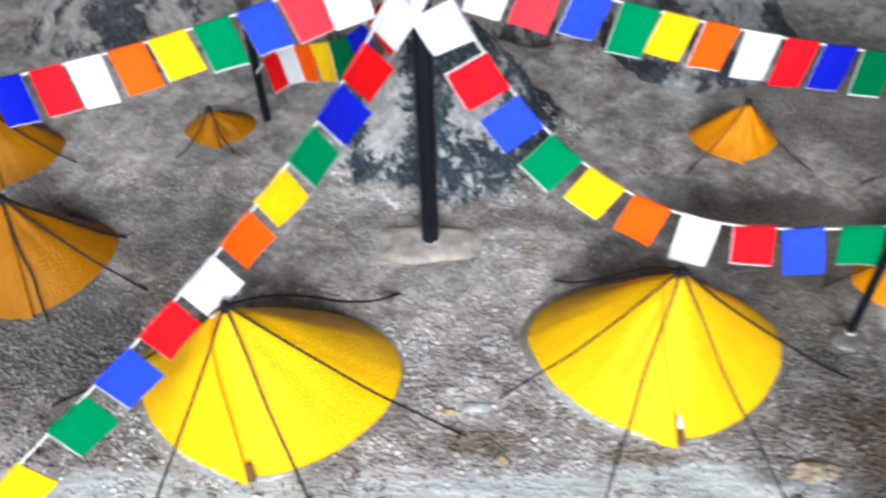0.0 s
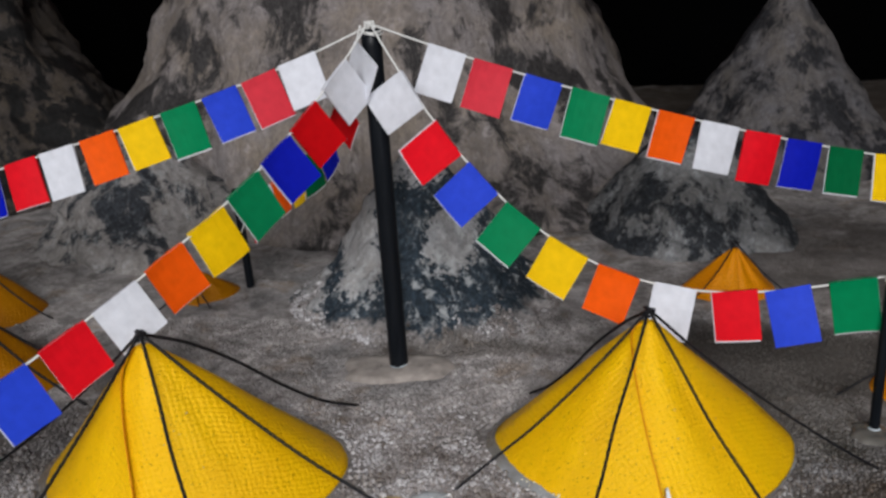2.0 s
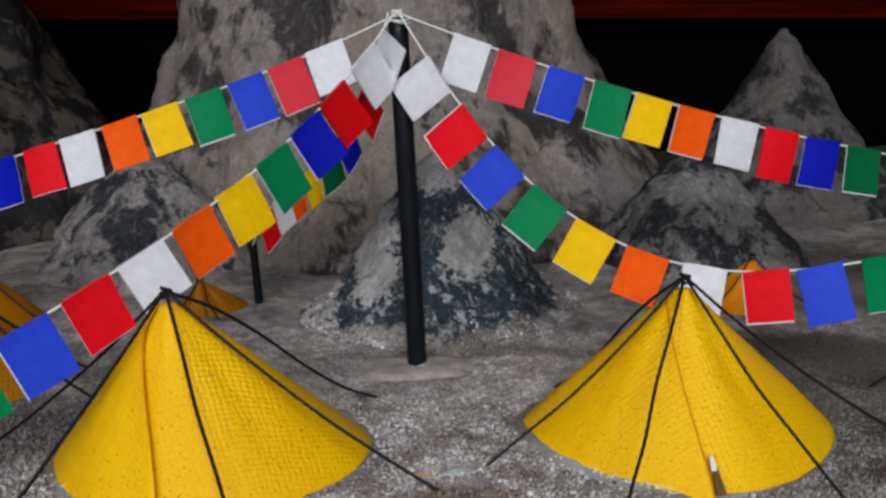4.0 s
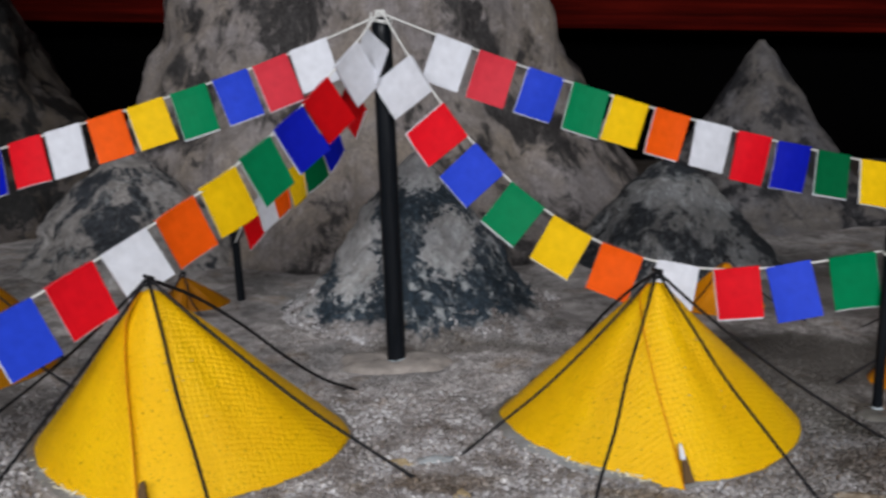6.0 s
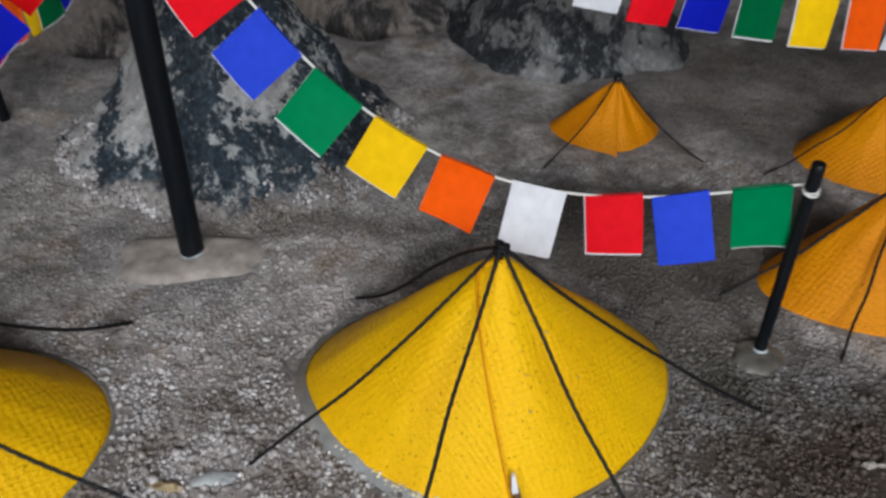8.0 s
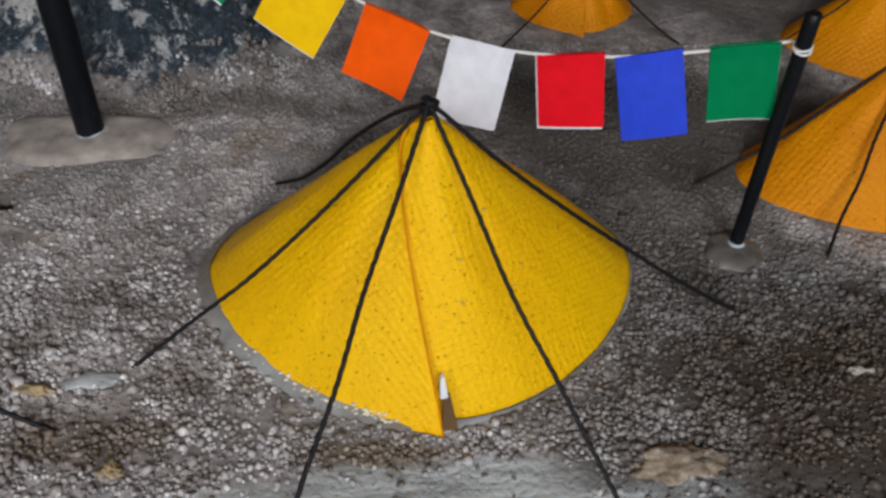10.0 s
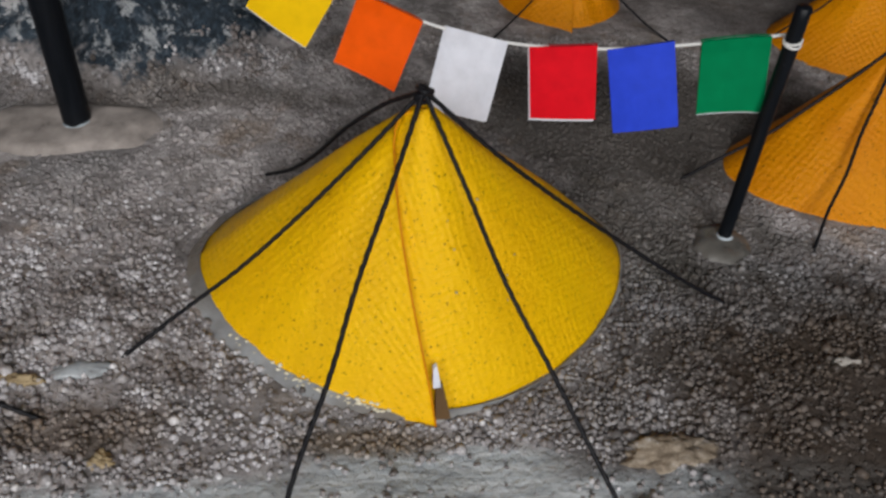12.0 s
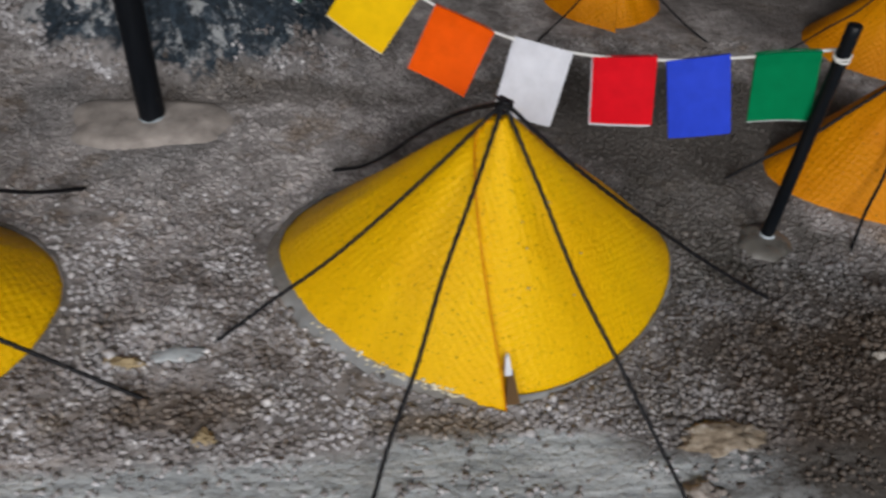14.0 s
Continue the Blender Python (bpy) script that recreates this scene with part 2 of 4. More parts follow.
def rock_material(name, light, tan, dark, patch_scale, cover, seed, brush=0.0, fade=0.05, skirt=0.0, bare=()):
    n = Nodes(name, 0.8, spec=0.3)
    obj = n.mapped(n.coords("Object"), loc=(seed, seed * 0.7, seed * 1.3))
    drawn = n.mapped(obj, (1, 1, 0.55))
    big = n.noise(obj, patch_scale, 3, 0.55, distortion=0.4)
    mid = n.noise(drawn, patch_scale * 4.0, 7, 0.75, distortion=0.5)
    fine = n.noise(drawn, 480, 5, 0.75)
    lightish = n.mix(n.ramp(n.noise(obj, patch_scale * 1.4, 4, 0.65), (0.38, 0.0), (0.62, 1.0)), light, tan)
    lightish = n.mix(n.ramp(n.noise(drawn, 95, 6, 0.75, distortion=0.6), (0.42, 0.5), (0.54, 0.0)), lightish, tuple(c * 0.42 for c in tan))
    lightish = n.mix(n.ramp(fine, (0.35, 0.5), (0.58, 0.0)), lightish, tuple(c * 0.4 for c in light))
    lightish = n.mix(n.ramp(n.noise(obj, patch_scale * 7, 5, 0.7), (0.55, 0.0), (0.70, 0.6)), lightish, tuple(min(1.0, c * 1.55) for c in light))
    mask = n.maths("ADD", n.maths("MULTIPLY", big, 0.55), n.maths("MULTIPLY", mid, 0.45))
    mask = n.ramp(mask, (cover, 0.0), (cover + fade, 1.0))
    if bare:
        # unpainted plaster showing between broad strokes of dark paint
        ragged = n.maths("ADD", n.maths("MULTIPLY", n.maths("SUBTRACT", n.noise(n.coords("Object"), 70, 7, 0.75, distortion=0.5), 0.5), 1.9), n.maths("MULTIPLY", n.maths("SUBTRACT", n.noise(n.coords("Object"), 330, 5, 0.7), 0.5), 2.6))
        free = None
        for at, size in bare:
            d = n.node("ShaderNodeVectorMath", i0=n.mapped(n.coords("Object"), (1 / size[0], 0, 1 / size[1]), (-at[0] / size[0], 0, -at[1] / size[1])))
            d.operation = "LENGTH"
            free = d.outputs["Value"] if free is None else n.maths("MINIMUM", free, d.outputs["Value"])
        mask = n.ramp(n.maths("ADD", free, ragged), (0.92, 0.0), (1.04, 1.0))
    darkish = n.mix(n.ramp(fine, (0.4, 0.0), (0.7, 1.0)), tuple(c * 0.55 for c in dark), tuple(c * 2.2 for c in dark))
    col = n.mix(mask, lightish, darkish)
    if brush:
        net = n.ramp(n.noise(drawn, 240, 6, 0.8), (0.57, 0.0), (0.62, 0.7))
        col = n.mix(n.maths("MULTIPLY", net, brush * 0.45), col, tuple(c * 0.9 for c in light))
        dab = n.maths("MULTIPLY", n.ramp(n.noise(drawn, 150, 6, 0.8), (0.53, 0.0), (0.60, 1.0)), n.ramp(n.noise(obj, 33, 3, 0.5), (0.42, 0.0), (0.54, 1.0)))
        col = n.mix(n.maths("MULTIPLY", dab, brush), col, (0.50, 0.52, 0.53))
    if skirt:
        z = n.node("ShaderNodeSeparateXYZ", Vector=n.coords("Object")).outputs[2]
        apron = n.maths("ADD", n.maths("MULTIPLY", n.maths("SUBTRACT", skirt, z), 110.0), n.maths("MULTIPLY", n.maths("SUBTRACT", n.noise(obj, 70, 6, 0.7), 0.5), 3.2))
        col = n.mix(n.ramp(apron, (0.1, 0.0), (0.5, 1.0)), col, ground_paint(n, n.coords("Object"))[0])
    height = n.maths("ADD", n.maths("MULTIPLY", mid, 2.0), fine)
    return n.done(col, n.ramp(mask, (0.0, 0.85), (1.0, 0.6)), n.bump(height, 0.7, 0.0014))


ROCK_NEAR = rock_material("painted_plaster_rock", (0.45, 0.455, 0.47), (0.40, 0.385, 0.375), (0.021, 0.033, 0.046), 24, 0.503, 3.1, 0.8, 0.022, skirt=0.0235,
                          bare=(((0.0, 0.094), (0.020, 0.013)), ((-0.032, 0.056), (0.016, 0.026)), ((0.018, 0.056), (0.013, 0.016)), ((0.045, 0.088), (0.02, 0.03)), ((-0.060, 0.030), (0.010, 0.012))))
ROCK_SIDE = rock_material("dark_painted_plaster_rock", (0.225, 0.23, 0.24), (0.205, 0.20, 0.195), (0.020, 0.023, 0.028), 34, 0.475, 7.7, 0.35, 0.04)
ROCK_LOW = rock_material("mottled_painted_plaster_rock", (0.33, 0.312, 0.308), (0.30, 0.278, 0.262), (0.028, 0.032, 0.039), 32, 0.505, 7.7, 0.35, 0.04)
ROCK_FAR = rock_material("brown_painted_plaster_mountain", (0.285, 0.258, 0.258), (0.30, 0.250, 0.205), (0.036, 0.033, 0.033), 15, 0.505, 1.4, 0.0, 0.055)
ROCK_PEAK = rock_material("grey_painted_plaster_peak", (0.145, 0.138, 0.147), (0.16, 0.142, 0.130), (0.020, 0.020, 0.023), 30, 0.487, 5.3, 0.0, 0.06)
ROCK_PALE = rock_material("pale_painted_plaster_peak", (0.29, 0.270, 0.270), (0.285, 0.254, 0.235), (0.070, 0.064, 0.064), 22, 0.53, 6.1, 0.0, 0.08)


ROCK_LEFT = rock_material("dark_brown_painted_plaster_mountain", (0.085, 0.073, 0.069), (0.088, 0.070, 0.053), (0.010, 0.0095, 0.0095), 38, 0.470, 9.4, 0.0, 0.035)


GROUND = ground_material()


def grain_material():
    n = Nodes("quartz_sand_grain", 0.45, spec=0.3)
    rnd = n.node("ShaderNodeNewGeometry").outputs["Random Per Island"]
    obj = n.coords("Object")
    col = n.ramp(rnd, (0.0, (0.18, 0.166, 0.162)), (0.15, (0.29, 0.275, 0.276)), (0.5, (0.405, 0.392, 0.398)), (0.85, (0.54, 0.53, 0.54)), (1.0, (0.73, 0.725, 0.73)))
    clump = n.maths("ADD", n.maths("MULTIPLY", n.noise(obj, 95, 4, 0.65, distortion=0.5), 0.6), n.maths("MULTIPLY", n.noise(obj, 30, 4, 0.6, distortion=0.4), 0.4))
    wash = n.ramp(clump, (0.40, (1.28, 1.28, 1.30)), (0.48, (0.98, 0.97, 0.97)), (0.54, (0.64, 0.60, 0.58)), (0.62, (0.34, 0.295, 0.26)))
    col = n.mix(1.0, col, wash, "MULTIPLY")
    umber = n.ramp(n.noise(n.mapped(obj, loc=(0.4, 0.2, 0)), 48, 5, 0.7, distortion=0.6), (0.57, 0.0), (0.68, 0.55))
    col = n.mix(umber, col, n.mix(rnd, (0.07, 0.045, 0.022), (0.34, 0.27, 0.19)))
    for at, size, paint, share in DARK_PATCHES:
        col = n.mix(n.maths("MULTIPLY", ragged_mask(n, at, size, obj), min(0.96, share)), col, n.mix(rnd, tuple(c * 0.8 for c in paint), tuple(c * 3.4 for c in paint)))
    cloud = n.noise(obj, 1700, 3, 0.6)
    col = n.mix(n.ramp(cloud, (0.40, 0.4), (0.58, 0.0)), col, (0.10, 0.095, 0.09))
    return n.done(col, n.ramp(rnd, (0.0, 0.25), (1.0, 0.6)), n.bump(cloud, 0.25, 0.0003))


GRAIN = grain_material()


def glue_material(name, colour, rough=0.25):
    n = Nodes(name, rough, spec=0.5)
    obj = n.coords("Object")
    f = n.noise(obj, 160, 4, 0.6)
    return n.done(n.mix(n.ramp(f, (0.35, 0.0), (0.65, 1.0)), tuple(c * 0.6 for c in colour), colour), n.ramp(f, (0.3, rough), (0.7, rough + 0.3)),
                  n.bump(f, 0.3, 0.0008), Subsurface_Weight=0.0)


GLUE = glue_material("dried_glue", (0.415, 0.370, 0.338))


def seal_material():
    n = Nodes("milky_hem_glue", 0.22, spec=0.5)
    obj = n.coords("Object")
    f = n.noise(obj, 160, 4, 0.6)
    tint = n.mix(n.ramp(n.noise(obj, 26, 3, 0.5), (0.40, 0.0), (0.56, 1.0)), (0.33, 0.345, 0.355), (0.19, 0.17, 0.145))
    col = n.mix(n.ramp(f, (0.35, 0.0), (0.65, 0.5)), tint, (0.11, 0.10, 0.09))
    return n.done(col, n.ramp(f, (0.3, 0.15), (0.7, 0.45)), n.bump(f, 0.35, 0.0008))


SEAL = seal_material()
GLUE_BEAD = glue_material("glossy_glue", (0.80, 0.74, 0.56), 0.04)
GLUE_CLEAR = glue_material("hot_glue", (0.44, 0.50, 0.54), 0.08)
GLUE_THIN = glue_material("thin_brownish_glue", (0.135, 0.128, 0.115), 0.18)


def plain_material(name, colour, rough, scale=6.0, spread=0.15, bump=0.1):
    n = Nodes(name, rough, spec=0.3)
    obj = n.coords("Object")
    f = n.noise(obj, scale, 5, 0.6)
    return n.done(n.mix(f, tuple(c * (1 - spread) for c in colour), tuple(min(1, c * (1 + spread)) for c in colour)), None,
                  n.bump(n.noise(obj, scale * 12, 4, 0.6), bump, 0.002))


def redwood_material():
    n = Nodes("red_brown_varnished_wood", 0.7, spec=0.02)
    obj = n.coords("Object")
    g = n.noise(n.mapped(obj, (3, 60, 90)), 1.0, 5, 0.65)
    return n.done(n.ramp(g, (0.32, (0.014, 0.0006, 0.0003)), (0.5, (0.052, 0.0022, 0.0010)), (0.68, (0.115, 0.006, 0.0026))), None, n.bump(g, 0.2, 0.001))


REDWOOD = redwood_material()
# near-zero black: the shade behind the mountains, put into the board's colour
BLACK = plain_material("black_shade_board", (0.0015, 0.0015, 0.0016), 1.0)
BLACK.node_tree.nodes["Principled BSDF"].inputs["Specular IOR Level"].default_value = 0.0
WALL = plain_material("grey_case_paint", (0.10, 0.098, 0.095), 0.85)
BROWN = plain_material("brown_cardboard", (0.10, 0.055, 0.02), 0.8, 300, 0.3)


# ---- shared builders ----
def mesh_of(name, bm, *mats, smooth=True):
    me = bpy.data.meshes.new(name)
    bm.to_mesh(me)
    bm.free()
    for m in mats:
        me.materials.append(m)
    if smooth:
        me.shade_smooth()
    return me


def part(name, bm, material, parent=None, label="", smooth=True):
    mats = material if isinstance(material, (list, tuple)) else [material]
    ob = new(name, mesh_of(name, bm, *mats, smooth=smooth))
    if parent is not None:
        ob.parent = parent
    if label:
        tagged(ob, label)
    return ob


def thing(name, at, label, category, group="", kind=""):
    ob = new(name)
    ob.location = at
    ob.empty_display_size = 0.01
    return tagged(ob, label, category, group, kind)


def ground_z(x, y):
    """Height of the modelled ground."""
    z = -0.0043 - 0.0124 * x + 0.0524 * y
    p = Vector((x, y, 0))
    z += 0.0022 * noise.noise(p * 14) + 0.0011 * noise.noise(p * 45)
    z += 0.00045 * noise.noise(p * 210)
    if y < 0.20:
        k = min(1.0, (0.20 - y) / 0.08)
        z += k * (0.004 * noise.noise(Vector((x * 18, y * 60, 3.0))) - 0.02 * k * k)
    return z


def tube(bm, pts, radius, sides=8, lobes=0, pitch=0.003, caps=True, taper=None):
    """Sweeps a round or twisted cord along a line of points."""
    pts = [Vector(p) for p in pts]
    rings, length, side = [], 0.0, None
    for k, p in enumerate(pts):
        t = (pts[min(k + 1, len(pts) - 1)] - pts[max(k - 1, 0)]).normalized()
        if side is None:
            side = t.cross(Vector((0.3, 0.2, 1))).normalized()
        side = (side - t * side.dot(t)).normalized()
        other = t.cross(side)
        if k:
            length += (p - pts[k - 1]).length
        r0 = radius * (taper(k / (len(pts) - 1)) if taper else 1.0)
        ring = []
        for j in range(sides):
            a = 2 * math.pi * j / sides
            r = r0 * (1 + (0.13 * math.cos(lobes * a - 2 * math.pi * length / pitch) if lobes else 0))
            ring.append(bm.verts.new(p + side * (r * math.cos(a)) + other * (r * math.sin(a))))
        rings.append(ring)
    for a, b in zip(rings, rings[1:]):
        for j in range(sides):
            bm.faces.new((a[j], a[(j + 1) % sides], b[(j + 1) % sides], b[j]))
    if caps:
        bm.faces.new(rings[0][::-1])
        bm.faces.new(rings[-1])


def curve_points(knots, step=0.0006):
    """A smooth line through the knots (Catmull-Rom), evenly stepped."""
    k = [Vector(p) for p in knots]
    k = [k[0] * 2 - k[1]] + k + [k[-1] * 2 - k[-2]]
    out = []
    for a, b, c, d in zip(k, k[1:], k[2:], k[3:]):
        n = max(2, int((c - b).length / step))
        for i in range(n):
            t = i / n
            out.append(0.5 * (2 * b + (c - a) * t + (2 * a - 5 * b + 4 * c - d) * t * t + (3 * b - a - 3 * c + d) * t ** 3))
    out.append(k[-2])
    return out


def box(bm, lo, hi, bevel=0.0):
    m = Matrix.Translation([(a + b) / 2 for a, b in zip(lo, hi)]) @ Matrix.Diagonal([b - a for a, b in zip(lo, hi)] + [1])
    got = bmesh.ops.create_cube(bm, size=1, matrix=m)
    if bevel:
        edges = list({e for v in got["verts"] for e in v.link_edges})
        bmesh.ops.bevel(bm, geom=edges, offset=bevel, segments=2, affect="EDGES", profile=0.6)


def patch(bm, cx, cy, rx, ry, height, seed, rough=0.18, power=2.0, fall=5):
    """A low, uneven pool of dried glue on the ground."""
    rings = []
    for i in range(7):
        f = i / 6
        ring = []
        for j in range(40):
            a = 2 * math.pi * j / 40
            sq = (abs(math.cos(a)) ** power + abs(math.sin(a)) ** power) ** (-1 / power)
            w = sq * (1 + rough * noise.noise(Vector((math.cos(a) * 1.7, math.sin(a) * 1.7, seed))))
            x, y = cx + rx * f * w * math.cos(a), cy + ry * f * w * math.sin(a)
            z = ground_z(x, y) + (height * (1 - f ** fall) if i < 6 else -0.0012)
            ring.append(bm.verts.new((x, y, z)))
        rings.append(ring)
    for a, b in zip(rings[1:], rings[2:]):
        for j in range(40):
            bm.faces.new((a[j], b[j], b[(j + 1) % 40], a[(j + 1) % 40]))
    centre = bm.verts.new((cx, cy, ground_z(cx, cy) + height))
    for j in range(40):
        bm.faces.new((centre, rings[1][j], rings[1][(j + 1) % 40]))
    bmesh.ops.delete(bm, geom=rings[0], context="VERTS")


# ---- ground, back and room ----
def axis(parts):
    out = []
    for a, b, step in parts:
        n = max(1, round((b - a) / step))
        out += [a + (b - a) * i / n for i in range(n)]
    return out + [parts[-1][1]]


def build_ground():
    xs = axis([(-0.95, -0.45, 0.012), (-0.45, -0.20, 0.005), (-0.20, 0.28, 0.0025), (0.28, 0.50, 0.005), (0.50, 0.95, 0.012)])
    ys = axis([(0.06, 0.15, 0.005), (0.15, 0.34, 0.0025), (0.34, 0.56, 0.005), (0.56, 1.04, 0.012)])
    bm = bmesh.new()
    grid = [[bm.verts.new((x, y, ground_z(x, y))) for x in xs] for y in ys]
    for a, b in zip(grid, grid[1:]):
        for j in range(len(xs) - 1):
            bm.faces.new((a[j], a[j + 1], b[j + 1], b[j]))
    rim = [v for v in grid[0]] + [r[-1] for r in grid[1:]] + [v for v in grid[-1][-2::-1]] + [r[0] for r in grid[-2:0:-1]]
    low = [bm.verts.new((v.co.x, v.co.y, -0.09)) for v in rim]
    for k in range(len(rim)):
        m = (k + 1) % len(rim)
        bm.faces.new((rim[k], low[k], low[m], rim[m]))
    bm.faces.new(low)
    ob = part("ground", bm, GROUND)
    tagged(ob, "grey sanded plaster ground of a model mountain camp", "ground", kind="structure")


build_ground()


def build_setting():
    def wall(name, lo, hi, mat, label, category="wall"):
        bm = bmesh.new()
        box(bm, lo, hi)
        tagged(part(name, bm, mat, smooth=False), label, category, kind="structure")

    wall("backdrop", (-1.04, 1.07, -0.14), (1.04, 1.10, 0.90), BLACK, "matt black board standing in for the deep shade behind the model mountains", "backdrop")
    wall("floor", (-1.0, -1.05, -0.14), (1.0, 1.07, -0.091), WALL, "plain grey floor of the display case", "floor")
    wall("ceiling", (-1.0, -1.05, 0.86), (1.0, 1.07, 0.90), WALL, "plain grey ceiling of the display case", "ceiling")
    wall("wall_south", (-1.0, -1.09, -0.14), (1.0, -1.05, 0.90), WALL, "plain grey wall of the display case")
    wall("wall_west", (-1.04, -1.09, -0.14), (-1.0, 1.07, 0.90), WALL, "plain grey wall of the display case")
    wall("wall_east", (1.0, -1.09, -0.14), (1.04, 1.07, 0.90), WALL, "plain grey wall of the display case")
    beam = thing("wooden_beam", (0, 1.0, 0.21), "dark red-brown varnished wooden beam behind the mountains", "beam")
    for name, z0, z1, y in (("lower_rail", 0.0, 0.045, 0.0), ("upper_rail", 0.0455, 0.16, 0.008)):
        bm = bmesh.new()
        box(bm, (-0.99, y, z0), (0.99, 0.068, z1), 0.004)
        part(name, bm, REDWOOD, beam, smooth=False)
    beam.rotation_euler = (0, radians(2.2), 0)
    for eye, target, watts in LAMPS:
        # housing and rods made up for each added lamp
        lamp = thing("added_lamp_panel", (0, 0, 0), "added unseen flat grey lamp panel under the case ceiling", "lamp")
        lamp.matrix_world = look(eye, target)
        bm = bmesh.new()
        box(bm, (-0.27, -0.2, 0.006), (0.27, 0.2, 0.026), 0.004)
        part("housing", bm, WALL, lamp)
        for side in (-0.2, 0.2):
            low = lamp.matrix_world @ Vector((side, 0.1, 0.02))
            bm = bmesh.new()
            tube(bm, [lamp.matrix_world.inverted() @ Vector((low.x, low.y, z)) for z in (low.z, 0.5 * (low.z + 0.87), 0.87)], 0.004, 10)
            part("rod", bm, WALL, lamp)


build_setting()


# ---- mountains and rocks ----
def mountain(name, cx, cy, base, height, profile, material, label, category, seed, rough=0.12, ridges=5, top=0.0, stretch=(1, 1)):
    """profile: pairs of height share and radius share, from foot to summit."""
    bm = bmesh.new()
    z0 = ground_z(cx, cy) - 0.012
    rows, cols = 80, 150
    rings = []
    for i in range(rows + 1):
        f = i / rows
        for (h0, r0), (h1, r1) in zip(profile, profile[1:]):
            if h0 <= f <= h1:
                u = (f - h0) / (h1 - h0)
                u = u * u * (3 - 2 * u) * 0.35 + u * 0.65
                r = r0 + (r1 - r0) * u
                break
        ring = []
        for j in range(cols):
            a = 2 * math.pi * j / cols
            d = Vector((math.cos(a), math.sin(a), 0))
            p = d * (r * 1.2) + Vector((0, 0, f * 1.6)) + Vector((seed, seed * 2, 0))
            w = 1 + rough * (noise.noise(p * 1.6) * 1.1 + 0.5 * noise.noise(p * 4.1) + 0.26 * noise.noise(p * 11) + 0.10 * noise.noise(p * 26))
            w += 0.05 * math.sin(ridges * a + seed + 2.0 * noise.noise(p * 1.3)) * (1 - f * 0.5)
            rr = base * r * w
            lift = height * (0.012 * noise.noise(p * 7) + 0.006 * noise.noise(p * 19)) * (1 if 0 < i < rows else 0)
            ring.append(bm.verts.new((cx + rr * d.x * stretch[0] + top * f * base, cy + rr * d.y * stretch[1], z0 + (height + 0.012) * f + lift)))
        rings.append(ring)
    for a, b in zip(rings, rings[1:]):
        for j in range(cols):
            bm.faces.new((a[j], a[(j + 1) % cols], b[(j + 1) % cols], b[j]))
    bm.faces.new(rings[-1])
    bm.faces.new(rings[0][::-1])
    return tagged(part(name, bm, material), label, category)


CONE = [(0, 1.10), (0.13, 0.97), (0.18, 0.89), (0.26, 0.78), (0.40, 0.62), (0.65, 0.40), (0.88, 0.17), (0.97, 0.07), (1, 0.02)]
DOME = [(0, 1.0), (0.15, 0.90), (0.45, 0.70), (0.75, 0.43), (0.92, 0.20), (1, 0.03)]
SPIRE = [(0, 1.0), (0.12, 0.80), (0.35, 0.56), (0.65, 0.33), (0.9, 0.12), (1, 0.02)]
MASSIF = [(0, 1.0), (0.1, 0.91), (0.22, 0.76), (0.35, 0.66), (0.6, 0.46), (0.85, 0.2), (1, 0.04)]

SLATE_CONE = mountain("rock_cone", 0.0, 0.418, 0.072, 0.082, CONE, ROCK_NEAR, "grey plaster rock cone with dark blue-black paint patches", "rock", 2.0, 0.14, 4)
mountain("rock_cone", 0.158, 0.520, 0.070, 0.066, DOME, ROCK_SIDE, "rounded grey plaster rock with black mottled paint", "rock", 5.0)
mountain("rock_cone", -0.200, 0.530, 0.080, 0.070, DOME, ROCK_LOW, "low grey plaster rock with black mottled paint", "rock", 8.0)
mountain("mountain", -0.062, 0.72, 0.248, 0.46, MASSIF, ROCK_FAR, "large brown-grey painted plaster mountain with dark stains", "mountain", 11.0, 0.11, 6)
mountain("mountain", -0.48, 0.70, 0.22, 0.36, MASSIF, ROCK_LEFT, "brown-grey painted plaster mountain with dark stains", "mountain", 14.0, 0.17, 5)
mountain("peak", 0.273, 0.705, 0.116, 0.141, SPIRE, ROCK_PEAK, "pointed grey painted plaster peak", "mountain", 17.0, 0.10, 5)
mountain("peak", 0.497, 0.69, 0.150, 0.152, SPIRE, ROCK_PALE, "broad pointed grey painted plaster peak", "mountain", 21.0, 0.10, 5)
mountain("rock_cone", 0.375, 0.565, 0.05, 0.022, DOME, ROCK_SIDE, "low dark painted plaster rock", "rock", 24.0)


